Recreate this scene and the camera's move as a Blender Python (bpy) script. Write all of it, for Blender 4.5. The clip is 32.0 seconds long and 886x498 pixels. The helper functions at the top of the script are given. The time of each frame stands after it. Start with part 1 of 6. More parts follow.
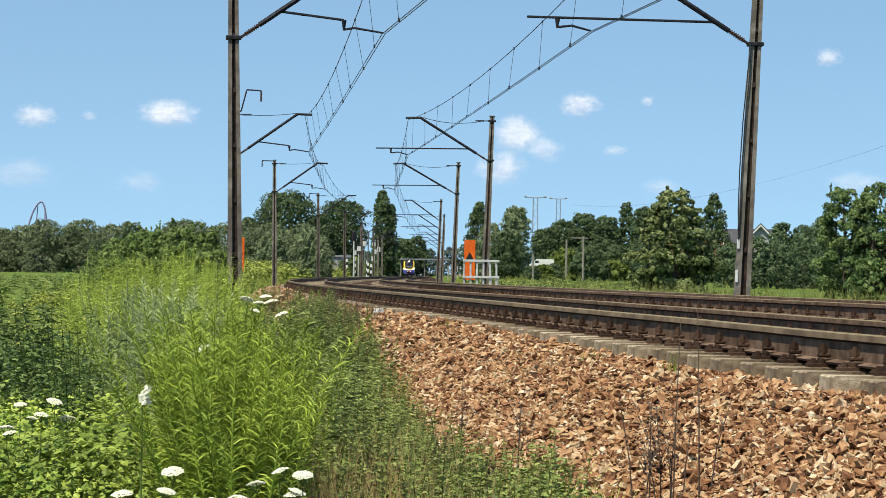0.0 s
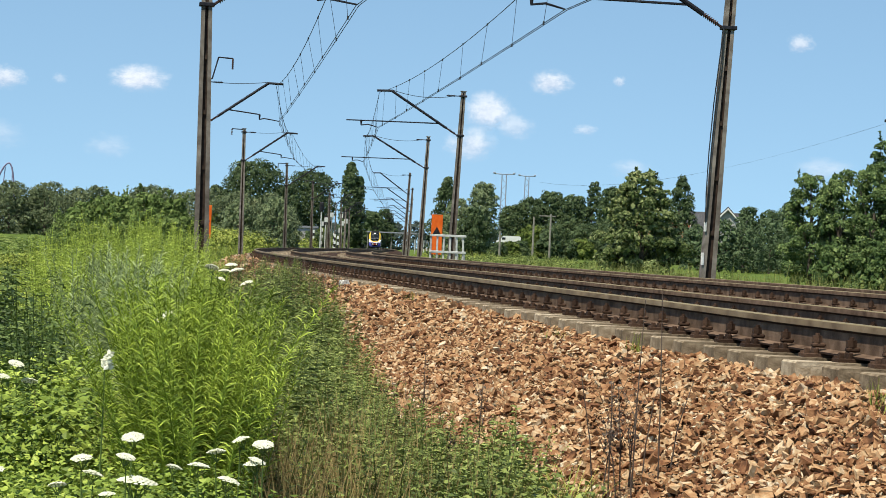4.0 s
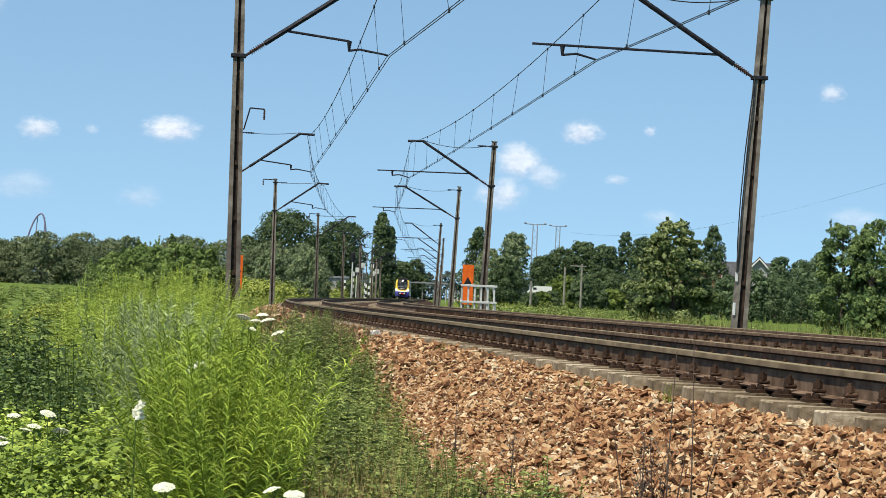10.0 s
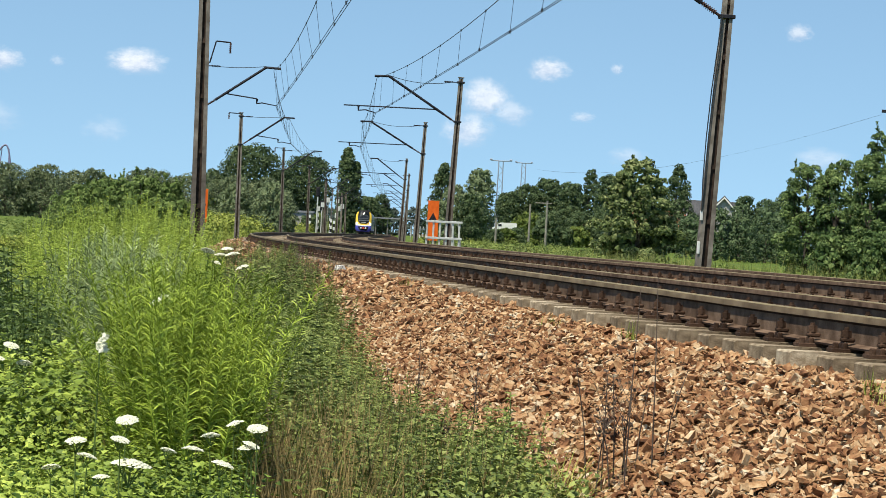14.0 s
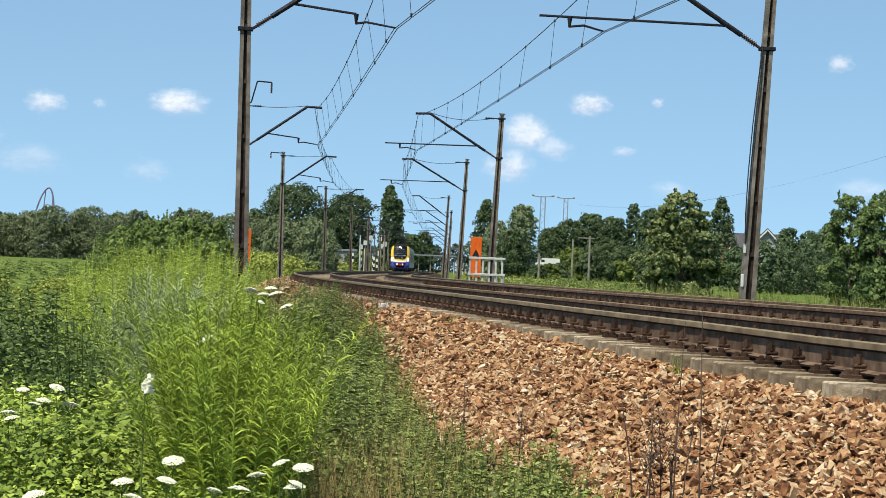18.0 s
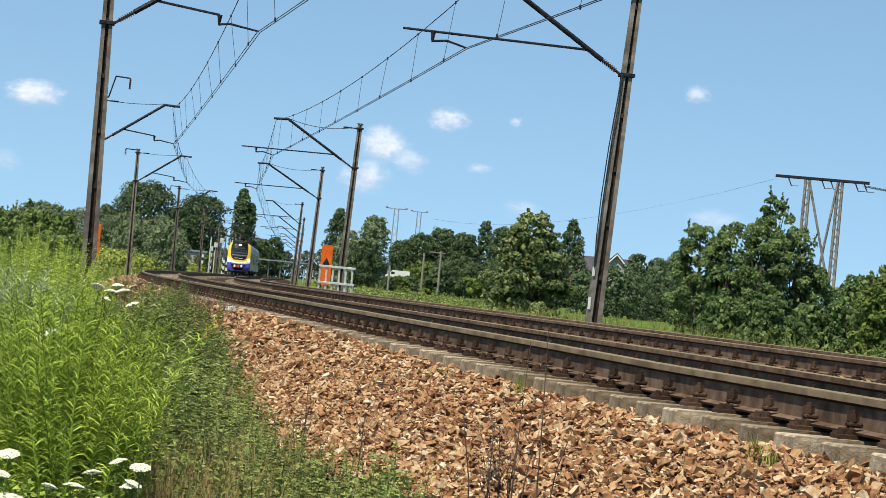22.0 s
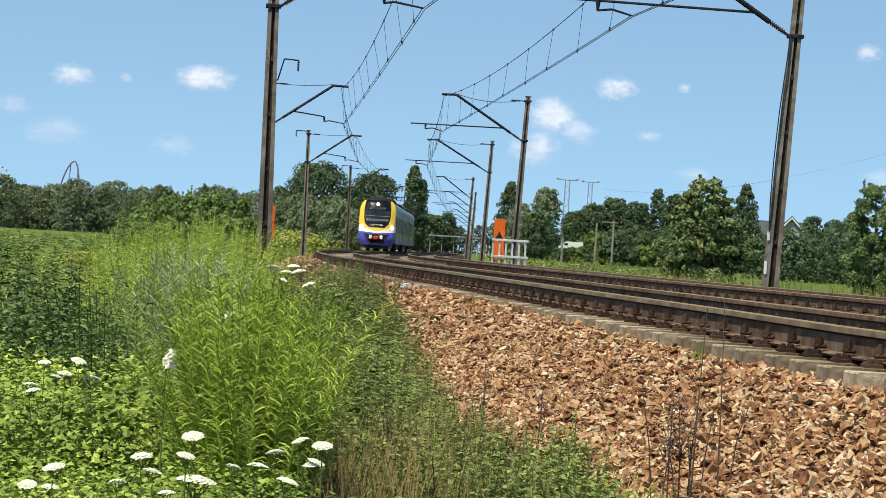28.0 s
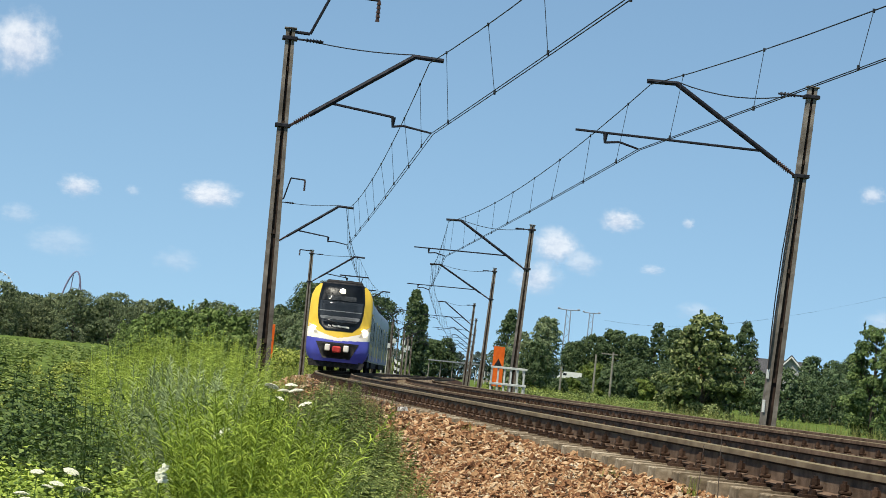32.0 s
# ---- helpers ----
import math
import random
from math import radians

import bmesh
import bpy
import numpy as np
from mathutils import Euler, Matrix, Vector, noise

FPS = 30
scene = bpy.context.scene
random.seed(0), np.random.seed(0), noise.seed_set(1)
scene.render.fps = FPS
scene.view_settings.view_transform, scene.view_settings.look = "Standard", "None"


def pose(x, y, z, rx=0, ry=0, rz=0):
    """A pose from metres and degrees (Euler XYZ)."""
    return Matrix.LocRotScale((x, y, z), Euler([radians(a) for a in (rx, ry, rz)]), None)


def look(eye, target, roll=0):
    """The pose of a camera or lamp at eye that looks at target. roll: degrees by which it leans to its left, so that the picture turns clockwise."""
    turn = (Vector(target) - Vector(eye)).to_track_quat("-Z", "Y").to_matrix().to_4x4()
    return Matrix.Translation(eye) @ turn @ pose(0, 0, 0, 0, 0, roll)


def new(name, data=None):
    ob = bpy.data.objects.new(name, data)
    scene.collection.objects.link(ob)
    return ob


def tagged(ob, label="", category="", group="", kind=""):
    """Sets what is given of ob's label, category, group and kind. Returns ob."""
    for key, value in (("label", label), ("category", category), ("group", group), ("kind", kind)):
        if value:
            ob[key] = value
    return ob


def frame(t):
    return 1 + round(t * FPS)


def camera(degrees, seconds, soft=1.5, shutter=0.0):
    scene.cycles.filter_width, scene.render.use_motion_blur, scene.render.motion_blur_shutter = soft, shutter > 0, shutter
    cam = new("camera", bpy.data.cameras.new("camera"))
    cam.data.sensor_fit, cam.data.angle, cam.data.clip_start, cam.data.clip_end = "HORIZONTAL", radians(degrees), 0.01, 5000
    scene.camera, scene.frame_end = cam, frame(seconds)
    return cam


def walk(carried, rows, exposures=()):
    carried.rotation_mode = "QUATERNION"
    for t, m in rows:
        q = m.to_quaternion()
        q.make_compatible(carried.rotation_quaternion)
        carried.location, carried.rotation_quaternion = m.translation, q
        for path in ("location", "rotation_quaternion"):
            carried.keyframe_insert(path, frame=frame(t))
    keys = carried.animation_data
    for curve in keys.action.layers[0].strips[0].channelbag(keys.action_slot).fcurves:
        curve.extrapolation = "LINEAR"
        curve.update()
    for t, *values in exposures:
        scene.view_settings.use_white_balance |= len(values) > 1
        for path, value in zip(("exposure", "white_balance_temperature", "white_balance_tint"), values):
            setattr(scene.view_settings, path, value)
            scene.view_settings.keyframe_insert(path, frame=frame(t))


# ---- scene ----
cam = camera(22.425, 32.0, soft=0.85)
EYE = (0.0, 0.0, 0.291)
# the eye stands still and is held by hand: time, yaw, pitch, roll
ROWS = [
    (0.0, 0.000, 0.667, -0.818),
    (0.5, -0.227, 0.382, -0.863),
    (1.0, -0.524, 0.102, -1.321),
    (1.5, -0.825, -0.090, -1.994),
    (2.0, -0.900, -0.159, -2.528),
    (2.5, -0.887, -0.053, -2.754),
    (3.0, -0.813, 0.096, -2.726),
    (3.5, -0.802, 0.076, -2.515),
    (5.5, -1.059, -0.076, -3.041),
    (6.0, -0.771, 0.234, -2.966),
    (6.5, -0.439, 0.601, -2.842),
    (7.0, -0.143, 0.912, -2.664),
    (7.5, -0.027, 1.260, -2.570),
    (8.0, 0.079, 1.566, -2.516),
    (8.5, 0.156, 1.736, -2.456),
    (9.0, 0.199, 1.718, -2.450),
    (9.5, 0.154, 1.512, -2.516),
    (10.0, -0.063, 1.283, -2.561),
    (10.5, -0.430, 1.266, -2.765),
    (11.0, -0.396, 1.566, -2.756),
    (11.5, -0.119, 1.977, -2.837),
    (12.0, 0.220, 2.012, -3.098),
    (12.5, 0.255, 1.625, -3.401),
    (13.0, -0.222, 0.797, -3.600),
    (13.5, -0.634, 0.017, -3.436),
    (14.0, -0.961, -0.317, -3.133),
    (14.5, -0.757, -0.118, -2.562),
    (15.0, -0.524, 0.488, -2.146),
    (15.5, -0.292, 1.078, -1.768),
    (17.5, 0.187, 0.841, -2.029),
    (18.0, 0.145, 0.570, -2.333),
    (18.5, -0.332, 0.470, -2.743),
    (19.0, -1.224, 0.478, -2.954),
    (19.5, -2.484, 0.468, -3.601),
    (20.0, -3.720, 0.487, -4.338),
    (20.5, -4.634, 0.462, -5.124),
    (21.0, -5.033, 0.530, -5.690),
    (21.5, -4.681, 0.761, -5.702),
    (22.0, -3.727, 1.107, -5.491),
    (22.5, -2.390, 1.305, -5.243),
    (23.0, -0.952, 1.224, -4.799),
    (23.5, 0.206, 0.707, -4.463),
    (24.0, 0.943, 0.066, -3.800),
    (24.5, 1.089, -0.342, -2.864),
    (25.0, 0.833, -0.356, -2.092),
    (25.5, 0.124, -0.075, -1.552),
    (27.5, 0.199, -0.102, -2.976),
    (28.0, 0.736, 0.057, -3.499),
    (28.5, 1.091, 0.793, -3.848),
    (29.0, 1.515, 1.769, -4.046),
    (29.5, 1.776, 2.649, -4.184),
    (30.0, 1.861, 3.053, -4.346),
    (30.5, 1.729, 3.057, -4.489),
    (31.0, 1.428, 2.929, -4.856),
    (31.5, 1.075, 2.993, -5.315),
    (32.0, 0.691, 3.264, -5.812),
]
walk(cam, [(t, pose(*EYE, 90 + pitch, roll, yaw)) for t, yaw, pitch, roll in ROWS], [(0.0, 0.6), (24.0, 0.6), (28.0, 0.57), (30.0, 0.51), (32.0, 0.49)])

# ---- light: high summer sun from behind on the left, blue sky ----
SUN_ELEVATION, SUN_AZIMUTH = 61.0, 213.0   # azimuth clockwise from +y (ahead)
world = bpy.data.worlds.new("sky")
scene.world = world
world.use_nodes = True
wn = world.node_tree
sky = wn.nodes.new("ShaderNodeTexSky")
sky.sky_type = "NISHITA"
sky.sun_disc = False
sky.sun_elevation = radians(SUN_ELEVATION)
sky.sun_rotation = radians(SUN_AZIMUTH)
sky.air_density, sky.dust_density, sky.ozone_density = 1.0, 0.25, 1.1
# the haze of the lowest degrees is thin: lift the ray a little before it samples the sky
wtc = wn.nodes.new("ShaderNodeTexCoord")
lift = wn.nodes.new("ShaderNodeVectorMath")
lift.operation = "ADD"
lift.inputs[1].default_value = (0, 0, 0.20)
wn.links.new(wtc.outputs["Generated"], lift.inputs[0])
unit = wn.nodes.new("ShaderNodeVectorMath")
unit.operation = "NORMALIZE"
wn.links.new(lift.outputs[0], unit.inputs[0])
wn.links.new(unit.outputs[0], sky.inputs[0])
air = wn.nodes.new("ShaderNodeMix")
air.data_type, air.blend_type = "RGBA", "MULTIPLY"
air.inputs["Factor"].default_value = 1.0
air.inputs["B"].default_value = (1.0, 1.10, 1.02, 1)
wn.links.new(sky.outputs[0], air.inputs["A"])
wn.links.new(air.outputs["Result"], wn.nodes["Background"].inputs[0])
wn.nodes["Background"].inputs[1].default_value = 0.112
sun_data = bpy.data.lights.new("sun", "SUN")
sun_data.energy, sun_data.angle, sun_data.color = 4.7, radians(0.53), (1.0, 0.93, 0.78)
sun = new("sun", sun_data)
sx, sy = math.sin(radians(SUN_AZIMUTH)), math.cos(radians(SUN_AZIMUTH))
sun.matrix_world = look((sx * 50, sy * 50, 60), (sx * 50 - sx, sy * 50 - sy, 60 - math.tan(radians(SUN_ELEVATION))))
scene.view_settings.exposure = 0.6


# ---- helpers ----
def link(tree, a, b):
    tree.links.new(a, b)


def material(name, colors, scale=6.0, rough=0.8, metal=0.0, bump=0.2, bump_scale=40.0, random="", spread=0.5, coords="Object", leaf=0.0, stains=0.25, specular=0.12):
    """A procedural surface: a ramp of colours run by noise at two scales, and by the random value of the object or the island."""
    m = bpy.data.materials.new(name)
    m.use_nodes = True
    t = m.node_tree
    b = t.nodes["Principled BSDF"]
    tc = t.nodes.new("ShaderNodeTexCoord")
    n1 = t.nodes.new("ShaderNodeTexNoise")
    n1.inputs["Scale"].default_value, n1.inputs["Detail"].default_value = scale, 5
    link(t, tc.outputs[coords], n1.inputs["Vector"])
    n2 = t.nodes.new("ShaderNodeTexNoise")
    n2.inputs["Scale"].default_value, n2.inputs["Detail"].default_value = scale * 0.13, 3
    link(t, tc.outputs[coords], n2.inputs["Vector"])
    mix = t.nodes.new("ShaderNodeMath")
    mix.operation = "MULTIPLY_ADD"
    link(t, n2.outputs["Fac"], mix.inputs[0])
    mix.inputs[1].default_value = stains * 2
    off = t.nodes.new("ShaderNodeMath")
    off.operation = "MULTIPLY_ADD"
    link(t, n1.outputs["Fac"], off.inputs[0])
    off.inputs[1].default_value, off.inputs[2].default_value = 1.0, -stains
    link(t, off.outputs[0], mix.inputs[2])
    fac = mix.outputs[0]
    if random:
        if random == "island":
            src = t.nodes.new("ShaderNodeNewGeometry").outputs["Random Per Island"]
        else:
            src = t.nodes.new("ShaderNodeObjectInfo").outputs["Random"]
        ra = t.nodes.new("ShaderNodeMath")
        ra.operation = "MULTIPLY_ADD"
        link(t, src, ra.inputs[0])
        ra.inputs[1].default_value = spread
        rb = t.nodes.new("ShaderNodeMath")
        rb.operation = "ADD"
        ra.inputs[2].default_value = -spread / 2
        link(t, ra.outputs[0], rb.inputs[0])
        link(t, fac, rb.inputs[1])
        fac = rb.outputs[0]
    ramp = t.nodes.new("ShaderNodeValToRGB")
    e = ramp.color_ramp.elements
    lo, hi = (0.3, 0.7) if not random else (0.5 - 0.2 - spread / 2, 0.5 + 0.2 + spread / 2)
    lo, hi = max(lo, 0.0), min(hi, 1.0)
    e[0].position, e[1].position = lo, hi
    e[0].color, e[1].color = (*colors[0], 1), (*colors[-1], 1)
    for i, c in enumerate(colors[1:-1]):
        k = e.new(lo + (hi - lo) * (i + 1) / (len(colors) - 1))
        k.color = (*c, 1)
    link(t, fac, ramp.inputs[0])
    link(t, ramp.outputs[0], b.inputs["Base Color"])
    b.inputs["Roughness"].default_value, b.inputs["Metallic"].default_value = rough, metal
    b.inputs["Specular IOR Level"].default_value = specular
    if bump > 0:
        n3 = t.nodes.new("ShaderNodeTexNoise")
        n3.inputs["Scale"].default_value, n3.inputs["Detail"].default_value = bump_scale, 4
        link(t, tc.outputs[coords], n3.inputs["Vector"])
        bp = t.nodes.new("ShaderNodeBump")
        bp.inputs["Strength"].default_value, bp.inputs["Distance"].default_value = bump, 0.02
        link(t, n3.outputs["Fac"], bp.inputs["Height"])
        link(t, bp.outputs[0], b.inputs["Normal"])
    if leaf > 0:
        tl = t.nodes.new("ShaderNodeBsdfTranslucent")
        link(t, ramp.outputs[0], tl.inputs[0])
        mx = t.nodes.new("ShaderNodeMixShader")
        mx.inputs[0].default_value = leaf
        link(t, b.outputs[0], mx.inputs[1])
        link(t, tl.outputs[0], mx.inputs[2])
        link(t, mx.outputs[0], t.nodes["Material Output"].inputs[0])
    return m


def glow(name, color, strength):
    m = bpy.data.materials.new(name)
    m.use_nodes = True
    b = m.node_tree.nodes["Principled BSDF"]
    b.inputs["Base Color"].default_value = (*color, 1)
    b.inputs["Emission Color"].default_value = (*color, 1)
    b.inputs["Emission Strength"].default_value = strength
    return m


def mesh_of(name, v, f, mats, smooth=False, idx=None):
    """A mesh from arrays: v (n, 3); f (m, k), all faces with k corners."""
    me = bpy.data.meshes.new(name)
    v, f = np.asarray(v, np.float32), np.asarray(f, np.int32)
    me.vertices.add(len(v))
    me.vertices.foreach_set("co", v.ravel())
    k = f.shape[1]
    me.loops.add(f.size)
    me.loops.foreach_set("vertex_index", f.ravel())
    me.polygons.add(len(f))
    me.polygons.foreach_set("loop_start", np.arange(0, f.size, k, dtype=np.int32))
    if idx is not None:
        me.polygons.foreach_set("material_index", np.asarray(idx, np.int32))
    me.polygons.foreach_set("use_smooth", np.full(len(f), smooth))
    for m in mats if isinstance(mats, (list, tuple)) else [mats]:
        me.materials.append(m)
    me.update(calc_edges=True)
    return me


def bm_mesh(name, bm, mats, smooth=False):
    me = bpy.data.meshes.new(name)
    bm.normal_update()
    bm.to_mesh(me)
    bm.free()
    for m in mats if isinstance(mats, (list, tuple)) else [mats]:
        me.materials.append(m)
    if smooth:
        me.polygons.foreach_set("use_smooth", np.full(len(me.polygons), True))
    return me


def part(name, bm, mat, parent, label="", m=None, smooth=False):
    data = bm_mesh(name, bm, mat, smooth) if isinstance(bm, bmesh.types.BMesh) else bm
    ob = new(name, data)
    ob.parent = parent
    if m is not None:
        ob.matrix_basis = m
    if label:
        tagged(ob, label)
    return ob


def thing(name, label, category, m=None, group="", kind=""):
    ob = new(name)
    ob.empty_display_size = 0.2
    if m is not None:
        ob.matrix_basis = m
    return tagged(ob, label, category, group, kind)


def box(bm, lo, hi, bevel=0.0, m=None, mat=0):
    """An axis box between two corners, bevelled, moved by m."""
    c = [(a + b) / 2 for a, b in zip(lo, hi)]
    d = [abs(b - a) for a, b in zip(lo, hi)]
    mm = Matrix.Translation(c) @ Matrix.Diagonal((*d, 1))
    r = bmesh.ops.create_cube(bm, size=1.0, matrix=(m @ mm) if m is not None else mm)
    fs = {f for v in r["verts"] for f in v.link_faces}
    for f in fs:
        f.material_index = mat
    if bevel > 0:
        es = list({e for v in r["verts"] for e in v.link_edges})
        g = bmesh.ops.bevel(bm, geom=es, offset=bevel, segments=1, affect="EDGES", profile=0.5)
        for f in g["faces"]:
            f.material_index = mat
    return r


def rod(bm, a, b, r0, r1=None, n=8, mat=0):
    """A tapered bar from a to b."""
    a, b = Vector(a), Vector(b)
    d = b - a
    q = d.to_track_quat("Z", "Y").to_matrix().to_4x4()
    m = Matrix.Translation((a + b) / 2) @ q
    g = bmesh.ops.create_cone(bm, cap_ends=True, segments=n, radius1=r0, radius2=r0 if r1 is None else r1, depth=d.length, matrix=m)
    for f in {f for v in g["verts"] for f in v.link_faces}:
        f.material_index = mat


def prism(bm, outline, y0, y1, m=None, mat=0):
    """An outline in x, z drawn out along y."""
    rows = []
    for y in (y0, y1):
        rows.append([bm.verts.new((m @ Vector((x, y, z))) if m is not None else (x, y, z)) for x, z in outline])
    n = len(outline)
    for i in range(n):
        f = bm.faces.new((rows[0][i], rows[0][(i + 1) % n], rows[1][(i + 1) % n], rows[1][i]))
        f.material_index = mat
    bm.faces.new(rows[0][::-1]).material_index = mat
    bm.faces.new(rows[1]).material_index = mat


# ---- the line: the near rail's curve, by arc length ----
NODES = (-15, 30, 75, 130, 200, 300, 450, 700)
BENDS = (-1.336, -1.0519, -1.5572, -0.4084, -0.0168, 0.0411, 0.0356, 0.0263)
LINE_S = np.arange(-30, 1400, 0.5)
_k = np.interp(LINE_S, NODES, BENDS) * 1e-3
_k[LINE_S > 700] = 0
LINE_T = np.concatenate([[0], np.cumsum((_k[:-1] + _k[1:]) / 2 * 0.5)])
LINE_T += 0.161 - LINE_T[60]
_dx, _dy = -np.sin(LINE_T), np.cos(LINE_T)
LINE_X = np.concatenate([[0], np.cumsum((_dx[:-1] + _dx[1:]) / 4)])
LINE_Y = np.concatenate([[0], np.cumsum((_dy[:-1] + _dy[1:]) / 4)])
LINE_X += 2.6439 - LINE_X[60]
LINE_Y += 13.9112 - LINE_Y[60]
NEAR_MID, FAR_MID = 0.7525, 4.925
RAIL_H = 0.172


# the near track falls a little towards its near end
FALL_S, FALL_Z = (-4, 1, 4, 8, 14, 20), (-0.042, -0.042, -0.028, -0.020, -0.008, 0.0)


def fall(s):
    return float(np.interp(s, FALL_S, FALL_Z))


def on_line(s, off, z=0.0):
    """A place beside the line: s along it, off to its right."""
    t = np.interp(s, LINE_S, LINE_T)
    return Vector((float(np.interp(s, LINE_S, LINE_X) + off * np.cos(t)), float(np.interp(s, LINE_S, LINE_Y) + off * np.sin(t)), z))


def line_turn(s):
    return math.degrees(float(np.interp(s, LINE_S, LINE_T)))


def offset_of(x, y):
    t = np.interp(y, LINE_Y, LINE_T)
    return (x - np.interp(y, LINE_Y, LINE_X)) * np.cos(t)


def smooth_step(a, b, x):
    u = np.clip((np.asarray(x, float) - a) / (b - a), 0, 1)
    return u * u * (3 - 2 * u)


BANK_OFF = (-400, -9, -6, -3.1, -2.35, -0.9, -0.5, 2.1, 2.4, 3.9, 4.6, 6.3, 6.6, 8.0, 10, 400)
BANK_Z = (-1.25, -1.25, -1.22, -1.16, -1.08, -0.45, -0.395, -0.35, -0.28, -0.21, -0.25, -0.25, -0.29, -0.78, -0.95, -0.95)


def ground_z(x, y):
    x, y = np.asarray(x, float), np.asarray(y, float)
    o = offset_of(x, y)
    z = np.interp(o, BANK_OFF, BANK_Z)
    z = z + 0.06 * smooth_step(16, 26, y) * np.interp(o, (-1.6, -0.9, -0.4, 0.5), (0, 1, 1, 0))
    far = smooth_step(45, 330, y)
    out = np.maximum(smooth_step(-2.6, -9, o), smooth_step(7.5, 13, o))
    z = z + far * out * (-0.16 - z)
    z = z + 2.3 * np.exp(-((y - 485) / 22) ** 2) * smooth_step(9, 24, o)
    return z


def ground_at(x, y):
    return float(ground_z(x, y))


# ---- materials ----
SOIL = material("field_soil", [(0.042, 0.068, 0.011), (0.082, 0.122, 0.018), (0.125, 0.165, 0.031)], scale=1.4, rough=0.95, bump=0.6, bump_scale=9)
# bed under the stones: shade of the gaps is put into its near-black colour
BALLAST_GAP_SHADE = material("ballast_bed", [(0.018, 0.01, 0.006), (0.04, 0.022, 0.013), (0.061, 0.034, 0.022)], scale=24, rough=0.95, bump=1.0, bump_scale=30)
STONE = material("ballast_stone", [(0.028, 0.016, 0.010), (0.14, 0.063, 0.031), (0.25, 0.126, 0.06), (0.35, 0.208, 0.105), (0.45, 0.32, 0.19), (0.58, 0.5, 0.37)], scale=24, rough=0.9, bump=0.3, bump_scale=90, random="island", spread=0.7)
CONCRETE = material("sleeper_concrete", [(0.05, 0.036, 0.022), (0.15, 0.113, 0.073), (0.25, 0.195, 0.13), (0.42, 0.35, 0.25)], scale=16, rough=0.92, bump=0.4, bump_scale=60, random="object", spread=0.35, stains=0.55)
# rust taken near black: shade under head and foot is put into the colour
RAIL_STEEL = material("shaded_rusty_rail_steel", [(0.010, 0.006, 0.005), (0.024, 0.014, 0.01), (0.04, 0.024, 0.017)], scale=9, rough=0.85, metal=0.0, bump=0.3, bump_scale=60)
RAIL_WEB = material("dusty_rail_web", [(0.055, 0.033, 0.021), (0.108, 0.07, 0.047), (0.16, 0.108, 0.075)], scale=7, rough=0.85, bump=0.2, bump_scale=60)
RAIL_SIDE = material("worn_rail_head_side", [(0.105, 0.073, 0.045), (0.165, 0.12, 0.075), (0.215, 0.162, 0.103)], scale=5, rough=0.65, bump=0.1, bump_scale=60)
RAIL_TOP = material("worn_rail_head", [(0.148, 0.115, 0.059), (0.222, 0.178, 0.100)], scale=8, rough=0.6, metal=0.15, bump=0.1)
CLIP = material("rusty_clip", [(0.02, 0.011, 0.007), (0.048, 0.027, 0.017), (0.09, 0.054, 0.036)], scale=30, rough=0.85, bump=0.4, random="object")
MAST_STEEL = material("weathered_mast", [(0.052, 0.044, 0.036), (0.125, 0.108, 0.09), (0.225, 0.2, 0.17)], scale=5, rough=0.8, metal=0.0, bump=0.3, bump_scale=50, random="object", spread=0.2)
DARK_STEEL = material("dark_steel", [(0.012, 0.013, 0.017), (0.03, 0.03, 0.036)], scale=12, rough=0.6, metal=0.3, bump=0.1)
WIRE = material("copper_wire_dark", [(0.02, 0.024, 0.03), (0.045, 0.05, 0.055)], scale=3, rough=0.6, metal=0.4, bump=0)
DARK_RUST = material("dark_rusty_plate", [(0.02, 0.014, 0.011), (0.06, 0.04, 0.03)], scale=7, rough=0.85, bump=0.3)
CERAMIC = material("brown_insulator", [(0.03, 0.02, 0.018), (0.07, 0.04, 0.03)], scale=20, rough=0.3, bump=0)
ORANGE = material("orange_board", [(0.484, 0.078, 0.009), (0.640, 0.129, 0.016)], scale=5, rough=0.6, bump=0.05)
BLACK = material("black_paint", [(0.012, 0.012, 0.014), (0.03, 0.028, 0.028)], scale=8, rough=0.5, bump=0.05)
WHITE = material("white_paint", [(0.484, 0.484, 0.452), (0.624, 0.624, 0.601)], scale=7, rough=0.6, bump=0.1)
WHITE_OLD = material("faded_white_rail_paint", [(0.328, 0.335, 0.312), (0.515, 0.523, 0.491)], scale=7, rough=0.7, bump=0.2)
GREY_OLD = material("old_grey_wood", [(0.125, 0.117, 0.094), (0.265, 0.250, 0.211)], scale=9, rough=0.9, bump=0.4)

# soil and litter, darkened in colour for the shade between the weeds
SHADED_LITTER = material("shaded_verge_litter", [(0.018, 0.015, 0.008), (0.04, 0.034, 0.016), (0.075, 0.066, 0.028)], scale=5, rough=0.95, bump=0.8, bump_scale=30)

